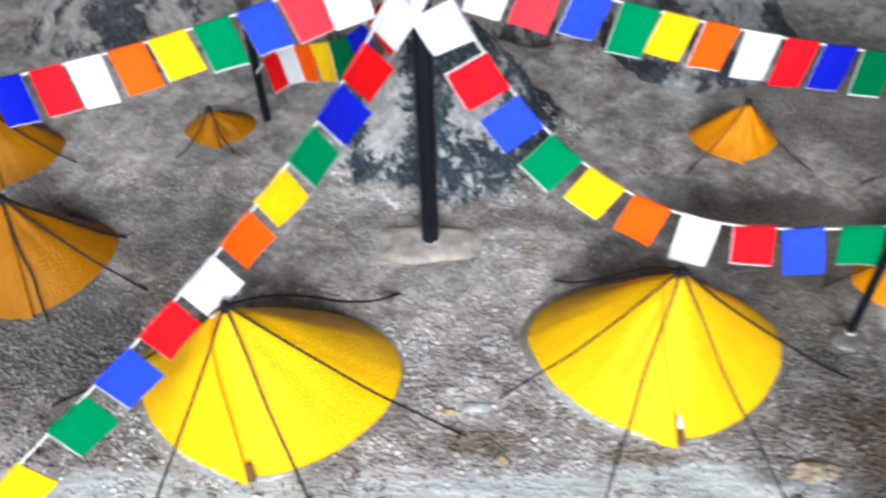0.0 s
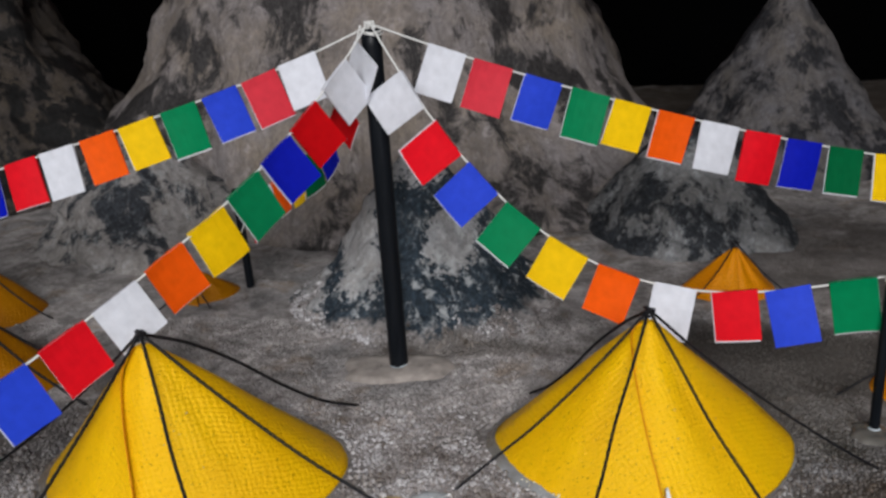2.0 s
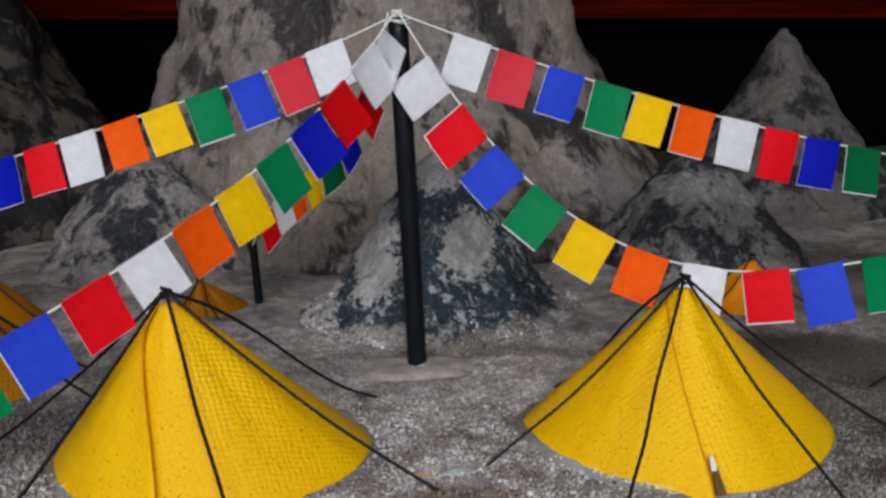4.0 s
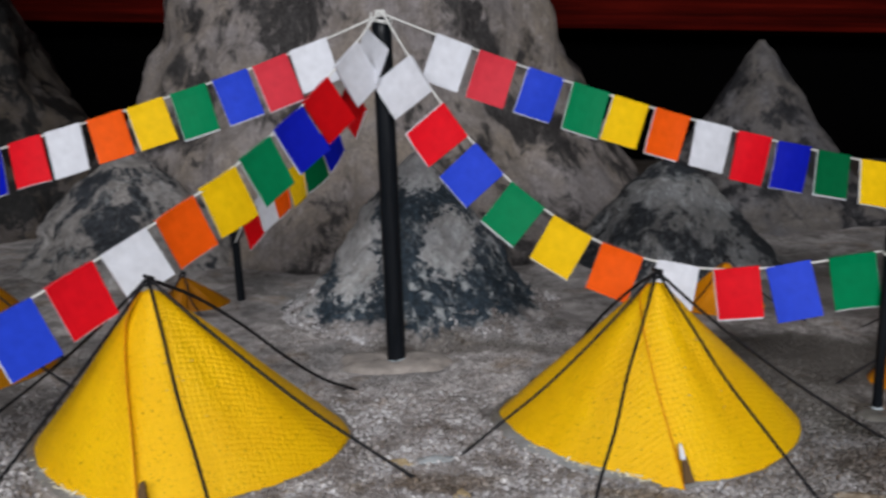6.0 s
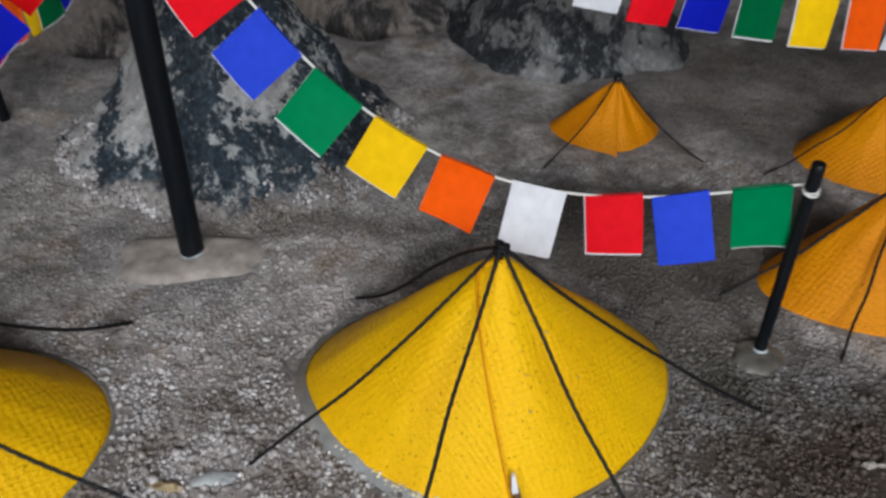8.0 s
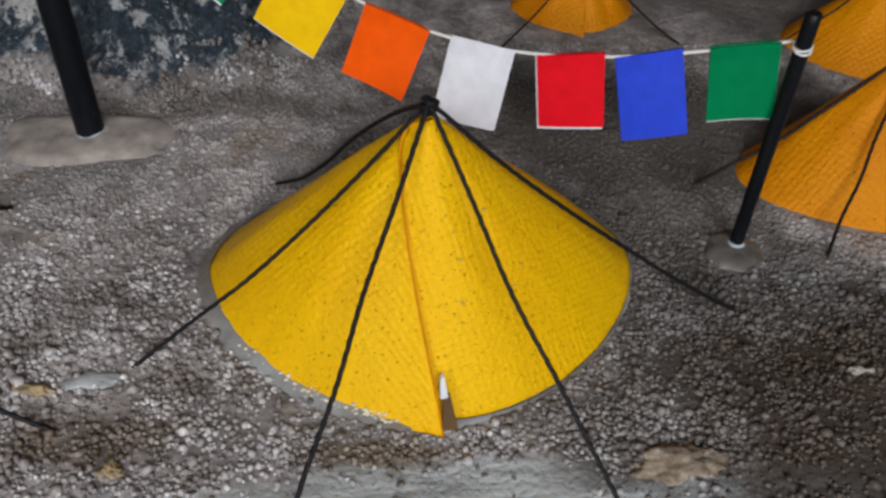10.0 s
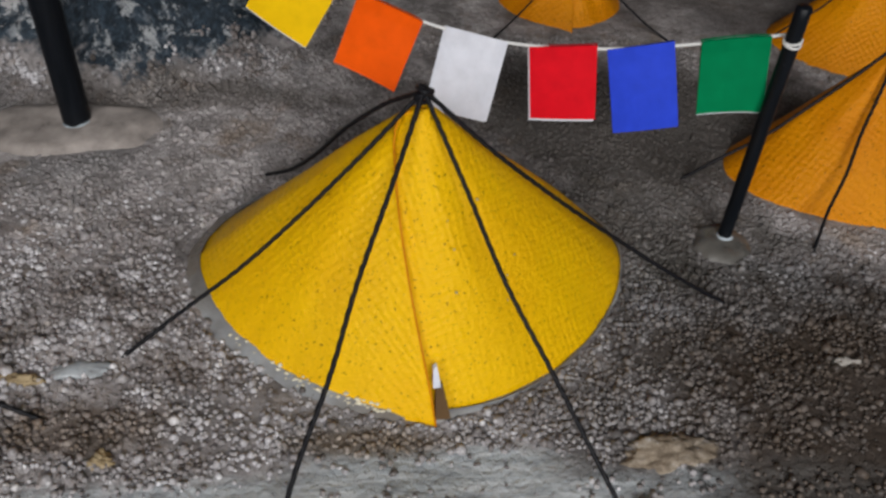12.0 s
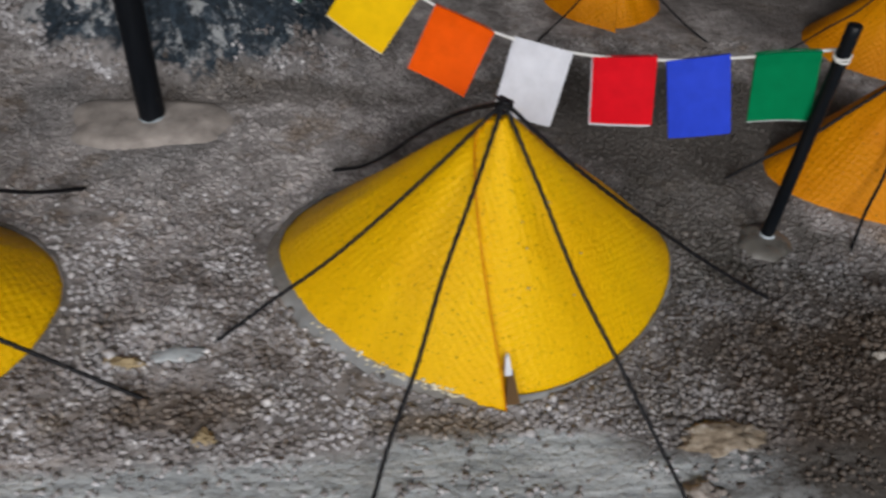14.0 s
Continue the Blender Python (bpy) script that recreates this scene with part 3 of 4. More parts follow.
# ---- poles ----
def flag_pole(x, y, radius, height, label, lean=(0, 0), pad=None, blob=True):
    z = ground_z(x, y)
    ob = thing("flag_pole", (0, 0, 0), label, "pole", "black flag poles")
    bm = bmesh.new()
    n = 24
    pts = [(x + lean[0] * i / n, y + lean[1] * i / n, z - 0.002 + (height + 0.002) * i / n) for i in range(n + 1)]
    tip = Vector(pts[-1])
    pts += [tip + Vector((0, 0, radius * 0.18))]
    tube(bm, pts, radius, 20, taper=lambda f: 1.0 if f < 0.97 else 0.72)
    part("shaft", bm, POLE, ob)
    if blob:
        bm = bmesh.new()
        patch(bm, x, y - radius * 0.2, radius * 1.75 + 0.0008, radius * 1.6 + 0.0008, radius * 0.5 + 0.0022, x * 90 + 4, 0.14, fall=1.3)
        part("glue_collar", bm, GLUE_CLEAR, ob, "milky hot glue round the pole foot")
    if pad:
        bm = bmesh.new()
        patch(bm, pad[0], pad[1], pad[2], pad[3], 0.0010 + 0.35 * radius, x * 70 + 9, 0.28, pad[4])
        part("glue_pad", bm, GLUE if radius > 0.003 else GLUE_THIN, ob, "flat beige dried glue on the ground")
    return tip


TOP = flag_pole(-0.0056, 0.3318, 0.0042, 0.149, "tall black painted dowel flag pole in a glue pad", (-0.0017, -0.0018), (-0.0078, 0.3292, 0.0258, 0.0130, 3.0))
flag_pole(0.1800, 0.2748, 0.0019, 0.0695, "short black painted stick pole glued to the ground", (0.0003, -0.0014), (0.1785, 0.2725, 0.009, 0.0075, 2.0))
flag_pole(-0.1000, 0.4255, 0.0023, 0.056, "short black painted stick pole beside a small tent", (-0.002, 0.0), blob=False)
flag_pole(0.360, 0.386, 0.0024, 0.066, "short black painted stick pole at the end of a flag string")
flag_pole(-0.275, 0.310, 0.0024, 0.088, "short black painted stick pole at the end of a flag string")
flag_pole(-0.160, 0.152, 0.0024, 0.062, "short black painted stick pole at the end of a flag string")


# ---- strings of prayer flags ----
ORDER = ("white", "red", "blue", "green", "yellow", "orange")


def flag_mesh(name, width, height, curl, twist, sag, slip, material, layer):
    """One leaf pair folded over the cord: layer 0 is the coloured outside, layer 1 the white inside sheet."""
    bm = bmesh.new()
    nx, nz = 5, 6
    thick = 0.00030 if layer == 0 else 0.00012
    over = 0.0 if layer == 0 else 0.00045

    def put(sign):
        rows = []
        for i in range(nz + 1):
            v = i / nz
            row = []
            for j in range(nx + 1):
                u = j / nx - 0.5
                x = u * width - over * slip[0] + 0.03 * width * v * sag
                z = -v * (height + over * slip[1])
                y = sign * (thick + (0.00020 * math.sin(math.pi * v) + 0.00055 * math.exp(-7 * v) if layer == 0 else 0))
                y += curl * (u * u - 0.1) * width * 2 + twist * u * v * width + curl * 0.6 * v * v * height
                row.append(bm.verts.new((x, y, z)))
            rows.append(row)
        for a, b in zip(rows, rows[1:]):
            for j in range(nx):
                q = (a[j], a[j + 1], b[j + 1], b[j])
                bm.faces.new(q if sign > 0 else q[::-1])
        return rows

    f, b = put(-1), put(1)
    rim_f = f[0] + [r[-1] for r in f[1:]] + f[-1][-2::-1] + [r[0] for r in f[-2:0:-1]]
    rim_b = b[0] + [r[-1] for r in b[1:]] + b[-1][-2::-1] + [r[0] for r in b[-2:0:-1]]
    for k in range(len(rim_f)):
        m = (k + 1) % len(rim_f)
        bm.faces.new((rim_f[k], rim_f[m], rim_b[m], rim_b[k]))
    bmesh.ops.recalc_face_normals(bm, faces=bm.faces)
    return mesh_of(name, bm, material, smooth=False)


def flag_string(azimuth, drop, side, flags, end, label, seed, foot=(-0.0068, 0.3295), tie=None, shades=()):
    """drop, side: height and sideways bow of the cord as polynomials of the way along it.
    flags: for each one its way along the cord, backward lean, width, height and skew; shades: papers out of the usual order."""
    rng = random.Random(seed)
    u = Vector((math.cos(radians(azimuth)), math.sin(radians(azimuth)), 0))
    v = Vector((-u.y, u.x, 0))
    foot = Vector((*foot, 0))

    def at(d):
        return foot + u * d + v * sum(c * d ** k for k, c in enumerate(side)) + Vector((0, 0, sum(c * d ** k for k, c in enumerate(drop))))

    ob = thing("prayer_flag_string", (0, 0, 0), label, "flag string", "strings of paper prayer flags")
    bm = bmesh.new()
    n = int(end / 0.0012)
    tube(bm, [at(end * i / n) for i in range(n + 1)], 0.00042, 8, 3, 0.0022)
    part("cord", bm, COTTON, ob)
    if tie:
        for k in range(2):
            bm = bmesh.new()
            tube(bm, [(tie[0] + tie[2] * math.cos(a), tie[1] + tie[2] * math.sin(a), at(end).z - 0.0008 + 0.0008 * k + 0.0005 * math.sin(a + k)) for a in [2 * math.pi * i / 24 for i in range(25)]], 0.00032, 6)
            part("loop", bm, COTTON, ob)
    for k, (d, lean, w, h, skew) in enumerate(flags):
        p = at(d)
        t = (at(d + 0.004) - at(d - 0.004)).normalized()
        if t.x < 0:
            t = -t
        down = Vector((0, 0, -1))
        down = (down - t * down.dot(t)).normalized()
        m = Matrix((t, t.cross(down), -down)).transposed().to_4x4()
        m.translation = p - down * 0.0007
        m = m @ pose(0, 0, 0, lean, 0, 0) @ pose(0, 0, 0, 0, skew, 0)
        args = (w, h, rng.uniform(-0.10, 0.10), rng.uniform(-0.14, 0.14), rng.uniform(-0.4, 0.4), (rng.uniform(-0.3, 1.3), rng.uniform(-0.4, 1.4)))
        shade = shades[k] if k in shades else ORDER[k % 6]
        flag = new("flag", flag_mesh("flag", *args, PAPER[shade], 0))
        flag.parent, flag.matrix_local = ob, m
        tagged(flag, f"{shade} folded paper flag")
        lining = new("lining", flag_mesh("lining", *args, PAPER["white"], 1))
        lining.parent = flag
    return ob


flag_string(7, (0.163, -0.4120, 0.5162, -0.2664, 0.1664), (0, 0.0001, 0.1578, -0.1223), [
    (0.0300, -5, 0.0158, 0.0202, -0.2), (0.0484, -1, 0.0166, 0.0206, -0.6), (0.0692, -0, 0.0164, 0.0199, -0.0), (0.0889, -8, 0.0167, 0.0208, 0.2), (0.1070, -0, 0.0163, 0.0199, 0.5),
    (0.1258, -1, 0.0163, 0.0201, 0.1), (0.1455, -11, 0.0168, 0.0207, -0.8), (0.1645, -9, 0.0163, 0.0220, -1.8), (0.1836, -7, 0.0163, 0.0211, -2.0), (0.2028, -12, 0.0160, 0.0203, -1.8),
    (0.2248, -14, 0.0169, 0.0205, -2.1), (0.2455, -14, 0.0166, 0.0190, -1.9), (0.2677, -4, 0.0172, 0.0187, -1.6), (0.2902, -13, 0.0167, 0.0217, -2.0), (0.3121, -15, 0.0166, 0.0203, -0.6),
    (0.3328, -8, 0.0167, 0.0200, 0.0), (0.3530, -8, 0.0167, 0.0200, 0.0),
], 0.371, "white cord of coloured paper prayer flags running past the far peaks", 3,
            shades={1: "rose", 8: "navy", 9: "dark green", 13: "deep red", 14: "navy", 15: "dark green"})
flag_string(-17, (0.163, -1.6159, 6.4620, 5.3939, -44.0232), (0, -0.1582, 1.7517, -3.5353), [
    (0.0169, -1, 0.0171, 0.0207, 3.1), (0.0313, -10, 0.0170, 0.0205, 2.1), (0.0454, -14, 0.0170, 0.0201, 1.7), (0.0613, -12, 0.0169, 0.0199, -0.8), (0.0790, -5, 0.0173, 0.0197, -0.6),
    (0.0984, -7, 0.0167, 0.0191, 0.4), (0.1196, -28, 0.0155, 0.0200, 2.3), (0.1406, -6, 0.0164, 0.0196, -4.6), (0.1590, -19, 0.0160, 0.0211, -4.6), (0.1808, 3, 0.0161, 0.0204, 2.1),
], 0.1925, "white cord of coloured paper prayer flags tied to a short pole", 5, foot=(-0.0062, 0.3240), tie=(0.1803, 0.2736, 0.0020))
flag_string(-129, (0.163, -1.0290, 4.1728, -9.9596, 2.9876), (0, -0.0032, -0.0148, -0.9599), [
    (0.0185, 2, 0.0161, 0.0203, 2.7), (0.0353, -1, 0.0160, 0.0206, 0.1), (0.0496, -4, 0.0162, 0.0202, 2.0), (0.0653, 1, 0.0161, 0.0209, 1.9), (0.0817, -2, 0.0165, 0.0205, 3.3),
    (0.0994, 4, 0.0161, 0.0198, 0.3), (0.1184, -13, 0.0175, 0.0183, 0.0), (0.1370, 2, 0.0167, 0.0198, 0.5), (0.1565, -5, 0.0163, 0.0204, 2.0), (0.1758, -8, 0.0168, 0.0192, 4.9),
    (0.2030, -5, 0.0168, 0.0195, 2.0),
], 0.232, "white cord of coloured paper prayer flags passing over a large tent", 7, foot=(-0.0080, 0.3250),
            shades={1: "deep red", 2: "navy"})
flag_string(-176, (0.163, -0.4469, 1.3352, -3.7953, 2.6815), (0, -0.0229, 0.4852, -3.3764), [
    (0.0309, -17, 0.0161, 0.0193, 1.6), (0.0474, -1, 0.0153, 0.0201, -1.3), (0.0641, 3, 0.0153, 0.0198, -0.8), (0.0818, -5, 0.0156, 0.0200, 0.2), (0.1003, -4, 0.0160, 0.0186, -1.5),
    (0.1175, -10, 0.0156, 0.0193, -1.2), (0.1357, -12, 0.0158, 0.0205, 0.4), (0.1528, -16, 0.0150, 0.0199, -0.6), (0.1717, -11, 0.0165, 0.0205, 0.2), (0.1920, -12, 0.0163, 0.0194, 0.0),
    (0.2115, -8, 0.0158, 0.0200, 0.0), (0.2305, -8, 0.0158, 0.0200, 0.0), (0.2495, -8, 0.0158, 0.0200, 0.0),
], 0.268, "white cord of coloured paper prayer flags running to the side", 9,
            shades={1: "rose", 8: "navy"})
flag_string(133, (0.1630, -1.90, 19.1, -84.1), (0, 0), [(d, -3, 0.0158, 0.018, 0) for d in (0.0075, 0.0225, 0.0370, 0.0510, 0.0660, 0.0815, 0.0980, 0.1140)],
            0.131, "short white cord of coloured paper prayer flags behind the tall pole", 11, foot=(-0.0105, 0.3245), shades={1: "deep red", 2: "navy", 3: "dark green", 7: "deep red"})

knot = thing("cord_knot", (0, 0, 0), "white cotton cord tied round the pole top", "knot")
for k in range(2):
    bm = bmesh.new()
    loop = [(-0.0073 + 0.0045 * math.cos(a), 0.330 + 0.0045 * math.sin(a), TOP.z - 0.0012 + 0.0009 * k + 0.0006 * math.sin(2 * a + k)) for a in [2 * math.pi * i / 30 for i in range(31)]]
    tube(bm, loop, 0.00042, 6)
    part("loop", bm, COTTON, knot)
for k in range(3):
    bm = bmesh.new()
    lean = (-0.002 + 0.0015 * k, -0.001 + 0.0008 * k)
    tube(bm, curve_points([(-0.0100 + 0.001 * k, 0.3290, TOP.z - 0.0010), (-0.0083 + lean[0] * 0.5, 0.329, TOP.z + 0.0022), (-0.0070 + lean[0], 0.3285, TOP.z + 0.0036), (-0.0052, 0.3290, TOP.z + 0.0004)]), 0.0004, 6)
    part("tuft", bm, COTTON, knot)


# ---- tents ----
def hem_radius(radius, a):
    """Outline of a tent's foot, drawn out to a blunt point at the seam (a = 0) and flatter behind."""
    c, s = math.cos(a), math.sin(a)
    if c >= 0:
        return 1.0 / ((abs(c) / (0.92 * radius)) ** 1.7 + (abs(s) / radius) ** 1.7) ** (1 / 1.7)
    return 1.0 / math.sqrt((c / (0.62 * radius)) ** 2 + (s / radius) ** 2)


def tent(cx, cy, radius, apex, seam, ropes, label, cord=0.0008, door=True, seed=1, glue=True, cloth=None, over="left", tab=True):
    """ropes: ground ends of the guy ropes, with a bow height where a rope stands off the ground."""
    ob = thing("tent", (0, 0, 0), label, "tent", "yellow model tents")
    top = Vector(apex)
    rng = random.Random(seed)
    cols, rows = 200, 26

    def hem(a):
        return hem_radius(radius, a)

    overlap = radians(7)
    drift = 0.017 if door else 0.0
    bm = bmesh.new()
    uv = bm.loops.layers.uv.new("UVMap")
    grid, uvs = [], {}
    base_z = ground_z(cx, cy)
    slant = math.hypot(radius, top.z - base_z)
    spread = radius / slant
    for i in range(rows + 1):
        f = i / rows
        row = []
        for j in range(cols + 1):
            s = j / cols
            a = radians(seam) - (overlap if over == "left" else 0.0) + (2 * math.pi + overlap) * s - drift * (1 - f) ** 1.3 * f ** 0.35 / (radius * max(f, 0.08))
            u = s if over == "left" else 1 - s
            lap = (0.0024 * u ** 36 - 0.0014 * (1 - u) ** 10) * (0.3 + 0.7 * f)
            d = Vector((math.cos(a), math.sin(a), 0))
            wob = 1 + 0.018 * noise.noise(Vector((d.x * 1.4, d.y * 1.4, seed * 3.7))) + 0.006 * noise.noise(Vector((d.x * 5, d.y * 5, seed * 1.7 + f)))
            reach = hem(a - radians(seam)) * wob
            bx, by = cx + reach * d.x, cy + reach * d.y
            foot = Vector((bx, by, min(ground_z(bx, by), base_z + 0.003) - 0.001))
            p = top.lerp(foot, f)
            belly = 0.0016 * math.sin(math.pi * f) * noise.noise(Vector((d.x * 2.2, d.y * 2.2, f * 2 + seed)))
            p += d * (belly + lap) + Vector((0, 0, -0.0022 * math.exp(-((f - 0.0) / 0.03) ** 2)))
            if i == 0:
                p += d * 0.0011
            vert = bm.verts.new(p)
            uvs[vert] = (slant * f * math.cos(a * spread), slant * f * math.sin(a * spread))
            row.append(vert)
        grid.append(row)
    for a, b in zip(grid, grid[1:]):
        for j in range(cols):
            face = bm.faces.new((a[j], b[j], b[j + 1], a[j + 1]))
            for loop in face.loops:
                loop[uv].uv = uvs[loop.vert]
    lip = [row[-1 if over == "left" else 0].co.copy() for row in grid[1:]]
    canvas = part("canvas", bm, cloth or CANVAS, ob)
    shell = canvas.modifiers.new("thickness", "SOLIDIFY")
    shell.thickness, shell.offset = 0.0005, -1
    # edge of the lap in a darker colour that draws its thin shadow
    bm = bmesh.new()
    tube(bm, lip, 0.00026, 6)
    part("canvas_edge", bm, SHADED_CANVAS if cloth is SHADED_CANVAS else DIM_CANVAS, ob, "folded edge of the overlapping canvas, darkened as its shadow line")
    if door:
        a = radians(seam) + (0.022 if over == "left" else -0.022)
        d = Vector((math.cos(a), math.sin(a), 0))
        side = Vector((-d.y, d.x, 0))
        foot = Vector((cx + (hem(0) + 0.0006) * d.x, cy + (hem(0) + 0.0006) * d.y, base_z))
        up = (top - foot).normalized()
        for name, paint, lo, hi, half, off, note in (("door_slit", BROWN, -0.001, 0.0068, 0.0017, 0.0002, "small brown opening at the canvas seam"),
                                                     ("door_tab", PAPER["white"], 0.0062, 0.0112, 0.0009, -0.0007, "white paper tab above the opening")):
            if name == "door_tab" and not tab:
                continue
            bm = bmesh.new()
            ring = [foot + side * (off + half * 0.2) + up * hi, foot + side * (off - half * 0.7) + up * (hi - 0.0008), foot + side * (off - half) + up * lo, foot + side * (off + half) + up * lo]
            f0 = [bm.verts.new(p + d * 0.0007) for p in ring]
            f1 = [bm.verts.new(p - d * 0.0004) for p in ring]
            bm.faces.new(f0)
            bm.faces.new(f1[::-1])
            for k in range(4):
                bm.faces.new((f0[k], f1[k], f1[(k + 1) % 4], f0[(k + 1) % 4]))
            bmesh.ops.recalc_face_normals(bm, faces=bm.faces)
            part(name, bm, paint, ob, note, smooth=False)
    for ex, ey, lift, *bend in ropes:
        gz = ground_z(ex, ey)
        out = (Vector((ex, ey, 0)) - Vector((top.x, top.y, 0))).normalized()
        start = top + Vector((0, 0, 0.0012)) + out * 0.0006
        finish = Vector((ex, ey, gz + 0.0004))
        reach = 0.0
        while reach < 0.2:
            q = Vector((top.x - cx, top.y - cy, 0)) + out * reach
            if q.length > hem(math.atan2(q.y, q.x) - radians(seam)) + 0.0006:
                break
            reach += 0.0005
        rim = Vector((top.x, top.y, 0)) + out * reach
        rim.z = base_z - 0.0005
        total = (Vector((ex, ey, 0)) - Vector((top.x, top.y, 0))).length
        pts = [start]
        for q in (0.2, 0.4, 0.6, 0.8):
            flat = Vector((top.x, top.y, 0)).lerp(Vector((ex, ey, 0)), q) + Vector((-out.y, out.x, 0)) * (rng.uniform(-0.0006, 0.0006) + sum(bend) * math.sin(math.pi * q ** 0.8))
            along = q * total
            skin = top.z + (rim.z - top.z) * along / reach + cord * 2.0 if along < reach else -1
            bow = lift * math.sin(2 * math.pi * q) if lift > 0 else (lift or -0.0035) * math.sin(math.pi * q)
            pts.append(Vector((flat.x, flat.y, max(skin, gz + 0.0006, start.lerp(finish, q).z + bow))))
        pts.append(finish)
        if not lift:
            pts.append(finish + out * 0.002 - Vector((0, 0, 0.0015)))
        bm = bmesh.new()
        tube(bm, curve_points(pts), cord * rng.uniform(0.9, 1.1), 9, 3, 0.0032)
        part("guy_rope", bm, YARN, ob)
    bm = bmesh.new()
    for k in range(3):
        loop = []
        for i in range(25):
            a = 2 * math.pi * i / 24
            r = 0.0014 + 0.0004 * math.sin(2 * a + k * 2)
            loop.append(top + Vector((r * math.cos(a), r * math.sin(a), 0.0002 + 0.0009 * k + 0.0006 * math.sin(a * 1.0 + k * 2))))
        tube(bm, loop, cord * 1.0, 7, 2, 0.003)
    part("rope_knot", bm, YARN, ob)
    if glue:
        bm = bmesh.new()
        ring_in, ring_mid, ring_out = [], [], []
        for j in range(180):
            a = 2 * math.pi * j / 180
            d = Vector((math.cos(a), math.sin(a), 0))
            edge = hem(a - radians(seam)) * (1 + 0.018 * noise.noise(Vector((d.x * 1.4, d.y * 1.4, seed * 3.7))))
            share = max(0.0, -0.9 * d.x - 0.3 * d.y)
            w = max(0.0002, 0.0004 + 0.0040 * share + 0.0035 * share * noise.noise(Vector((d.x * 1.6, d.y * 1.6, seed * 5.0))) + 0.0018 * noise.noise(Vector((d.x * 9, d.y * 9, seed * 2.0))) + 0.0010 * noise.noise(Vector((d.x * 27, d.y * 27, seed * 2.0))))
            edge -= 0.0004
            lump = 0.0005 * noise.noise(Vector((d.x * 22, d.y * 22, seed * 3.0)))
            over_cloth = 0.0003 + 0.0017 * min(1.0, share * 2)
            for ring, r, h in ((ring_in, edge - over_cloth, over_cloth * 0.95), (ring_mid, edge + w * 0.35, 0.0006 + lump), (ring_out, edge + w, -0.0010)):
                x, y = cx + r * d.x, cy + r * d.y
                ring.append(bm.verts.new((x, y, min(ground_z(x, y), base_z + 0.003) + h)))
        for a, b in ((ring_in, ring_mid), (ring_mid, ring_out)):
            for j in range(180):
                bm.faces.new((a[j], b[j], b[(j + 1) % 180], a[(j + 1) % 180]))
        part("glue_seal", bm, SEAL, ob, "greyish dried glue along the canvas hem")
    if glue and door:
        bm = bmesh.new()
        for k in range(150):
            a = radians(seam) + rng.triangular(-1.15, 0.03, -0.35) * (1 if over == "left" else -1)
            inset = rng.uniform(0.0, 0.0022) * rng.random()
            r = hem(a - radians(seam)) * (1 + 0.018 * noise.noise(Vector((math.cos(a) * 1.4, math.sin(a) * 1.4, seed * 3.7)))) - inset + 0.0003
            x, y, size = cx + r * math.cos(a), cy + r * math.sin(a), rng.uniform(0.0002, 0.00052)
            at = Matrix.Translation((x, y, min(ground_z(x, y), base_z + 0.003) + inset * 1.15 + 0.0001)) @ Matrix.Diagonal((size * 1.3, size, size * 0.8, 1))
            bmesh.ops.create_icosphere(bm, subdivisions=2, radius=1, matrix=at)
        for v in bm.verts:
            v.co += Vector((0, 0, 0.0001 * noise.noise(v.co * 900)))
        tagged(part("glue_beading", bm, GLUE_BEAD, ob), "glossy beads of glue along the hem", kind="stuff")
        bm = bmesh.new()
        for k in range(7):
            a, f = radians(seam) + rng.uniform(0.15, 0.75), rng.uniform(0.3, 0.75)
            r = hem(a - radians(seam))
            at = top.lerp(Vector((cx + r * math.cos(a), cy + r * math.sin(a), base_z)), f) + Vector((math.cos(a), math.sin(a), 0)) * 0.0005
            size = rng.uniform(0.0002, 0.00042)
            bmesh.ops.create_icosphere(bm, subdivisions=1, radius=1, matrix=Matrix.Translation(at) @ Matrix.Diagonal((size, size, size * 0.6, 1)))
        tagged(part("glue_splatter", bm, GLUE, ob), "small grey glue spots on the canvas", kind="stuff")
    return ob


tent(0.0925, 0.2705, 0.0570, (0.0924, 0.2543, 0.0658), -88, [(0.0525, 0.3050, 0.0025), (0.0245, 0.2385, 0), (0.0597, 0.1837, 0, -0.0016), (0.1326, 0.1836, 0), (0.1718, 0.2505, 0)],
     "large yellow canvas cone tent with black guy ropes", 0.00056, seed=1)
tent(-0.0722, 0.2525, 0.0572, (-0.0758, 0.2306, 0.0711), -90, [(-0.0191, 0.2958, 0.003), (0.0100, 0.2212, 0), (-0.0373, 0.1720, 0), (-0.1247, 0.1006, -0.0012), (-0.1580, 0.2340, 0)],
     "large yellow canvas cone tent beneath a string of flags", 0.00056, seed=2, tab=False)
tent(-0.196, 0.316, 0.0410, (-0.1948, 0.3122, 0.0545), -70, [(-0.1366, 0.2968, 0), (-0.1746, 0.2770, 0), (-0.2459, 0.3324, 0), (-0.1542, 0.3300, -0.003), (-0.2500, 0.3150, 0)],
     "medium yellow canvas cone tent with dark ropes, darkened as if dimly lit", 0.0006, False, 3, False, SHADED_CANVAS)
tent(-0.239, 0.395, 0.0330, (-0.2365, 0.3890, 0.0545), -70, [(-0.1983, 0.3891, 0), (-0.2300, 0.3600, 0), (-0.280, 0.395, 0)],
     "small yellow canvas cone tent standing further back, darkened as if dimly lit", 0.00055, False, 4, False, SHADED_CANVAS)
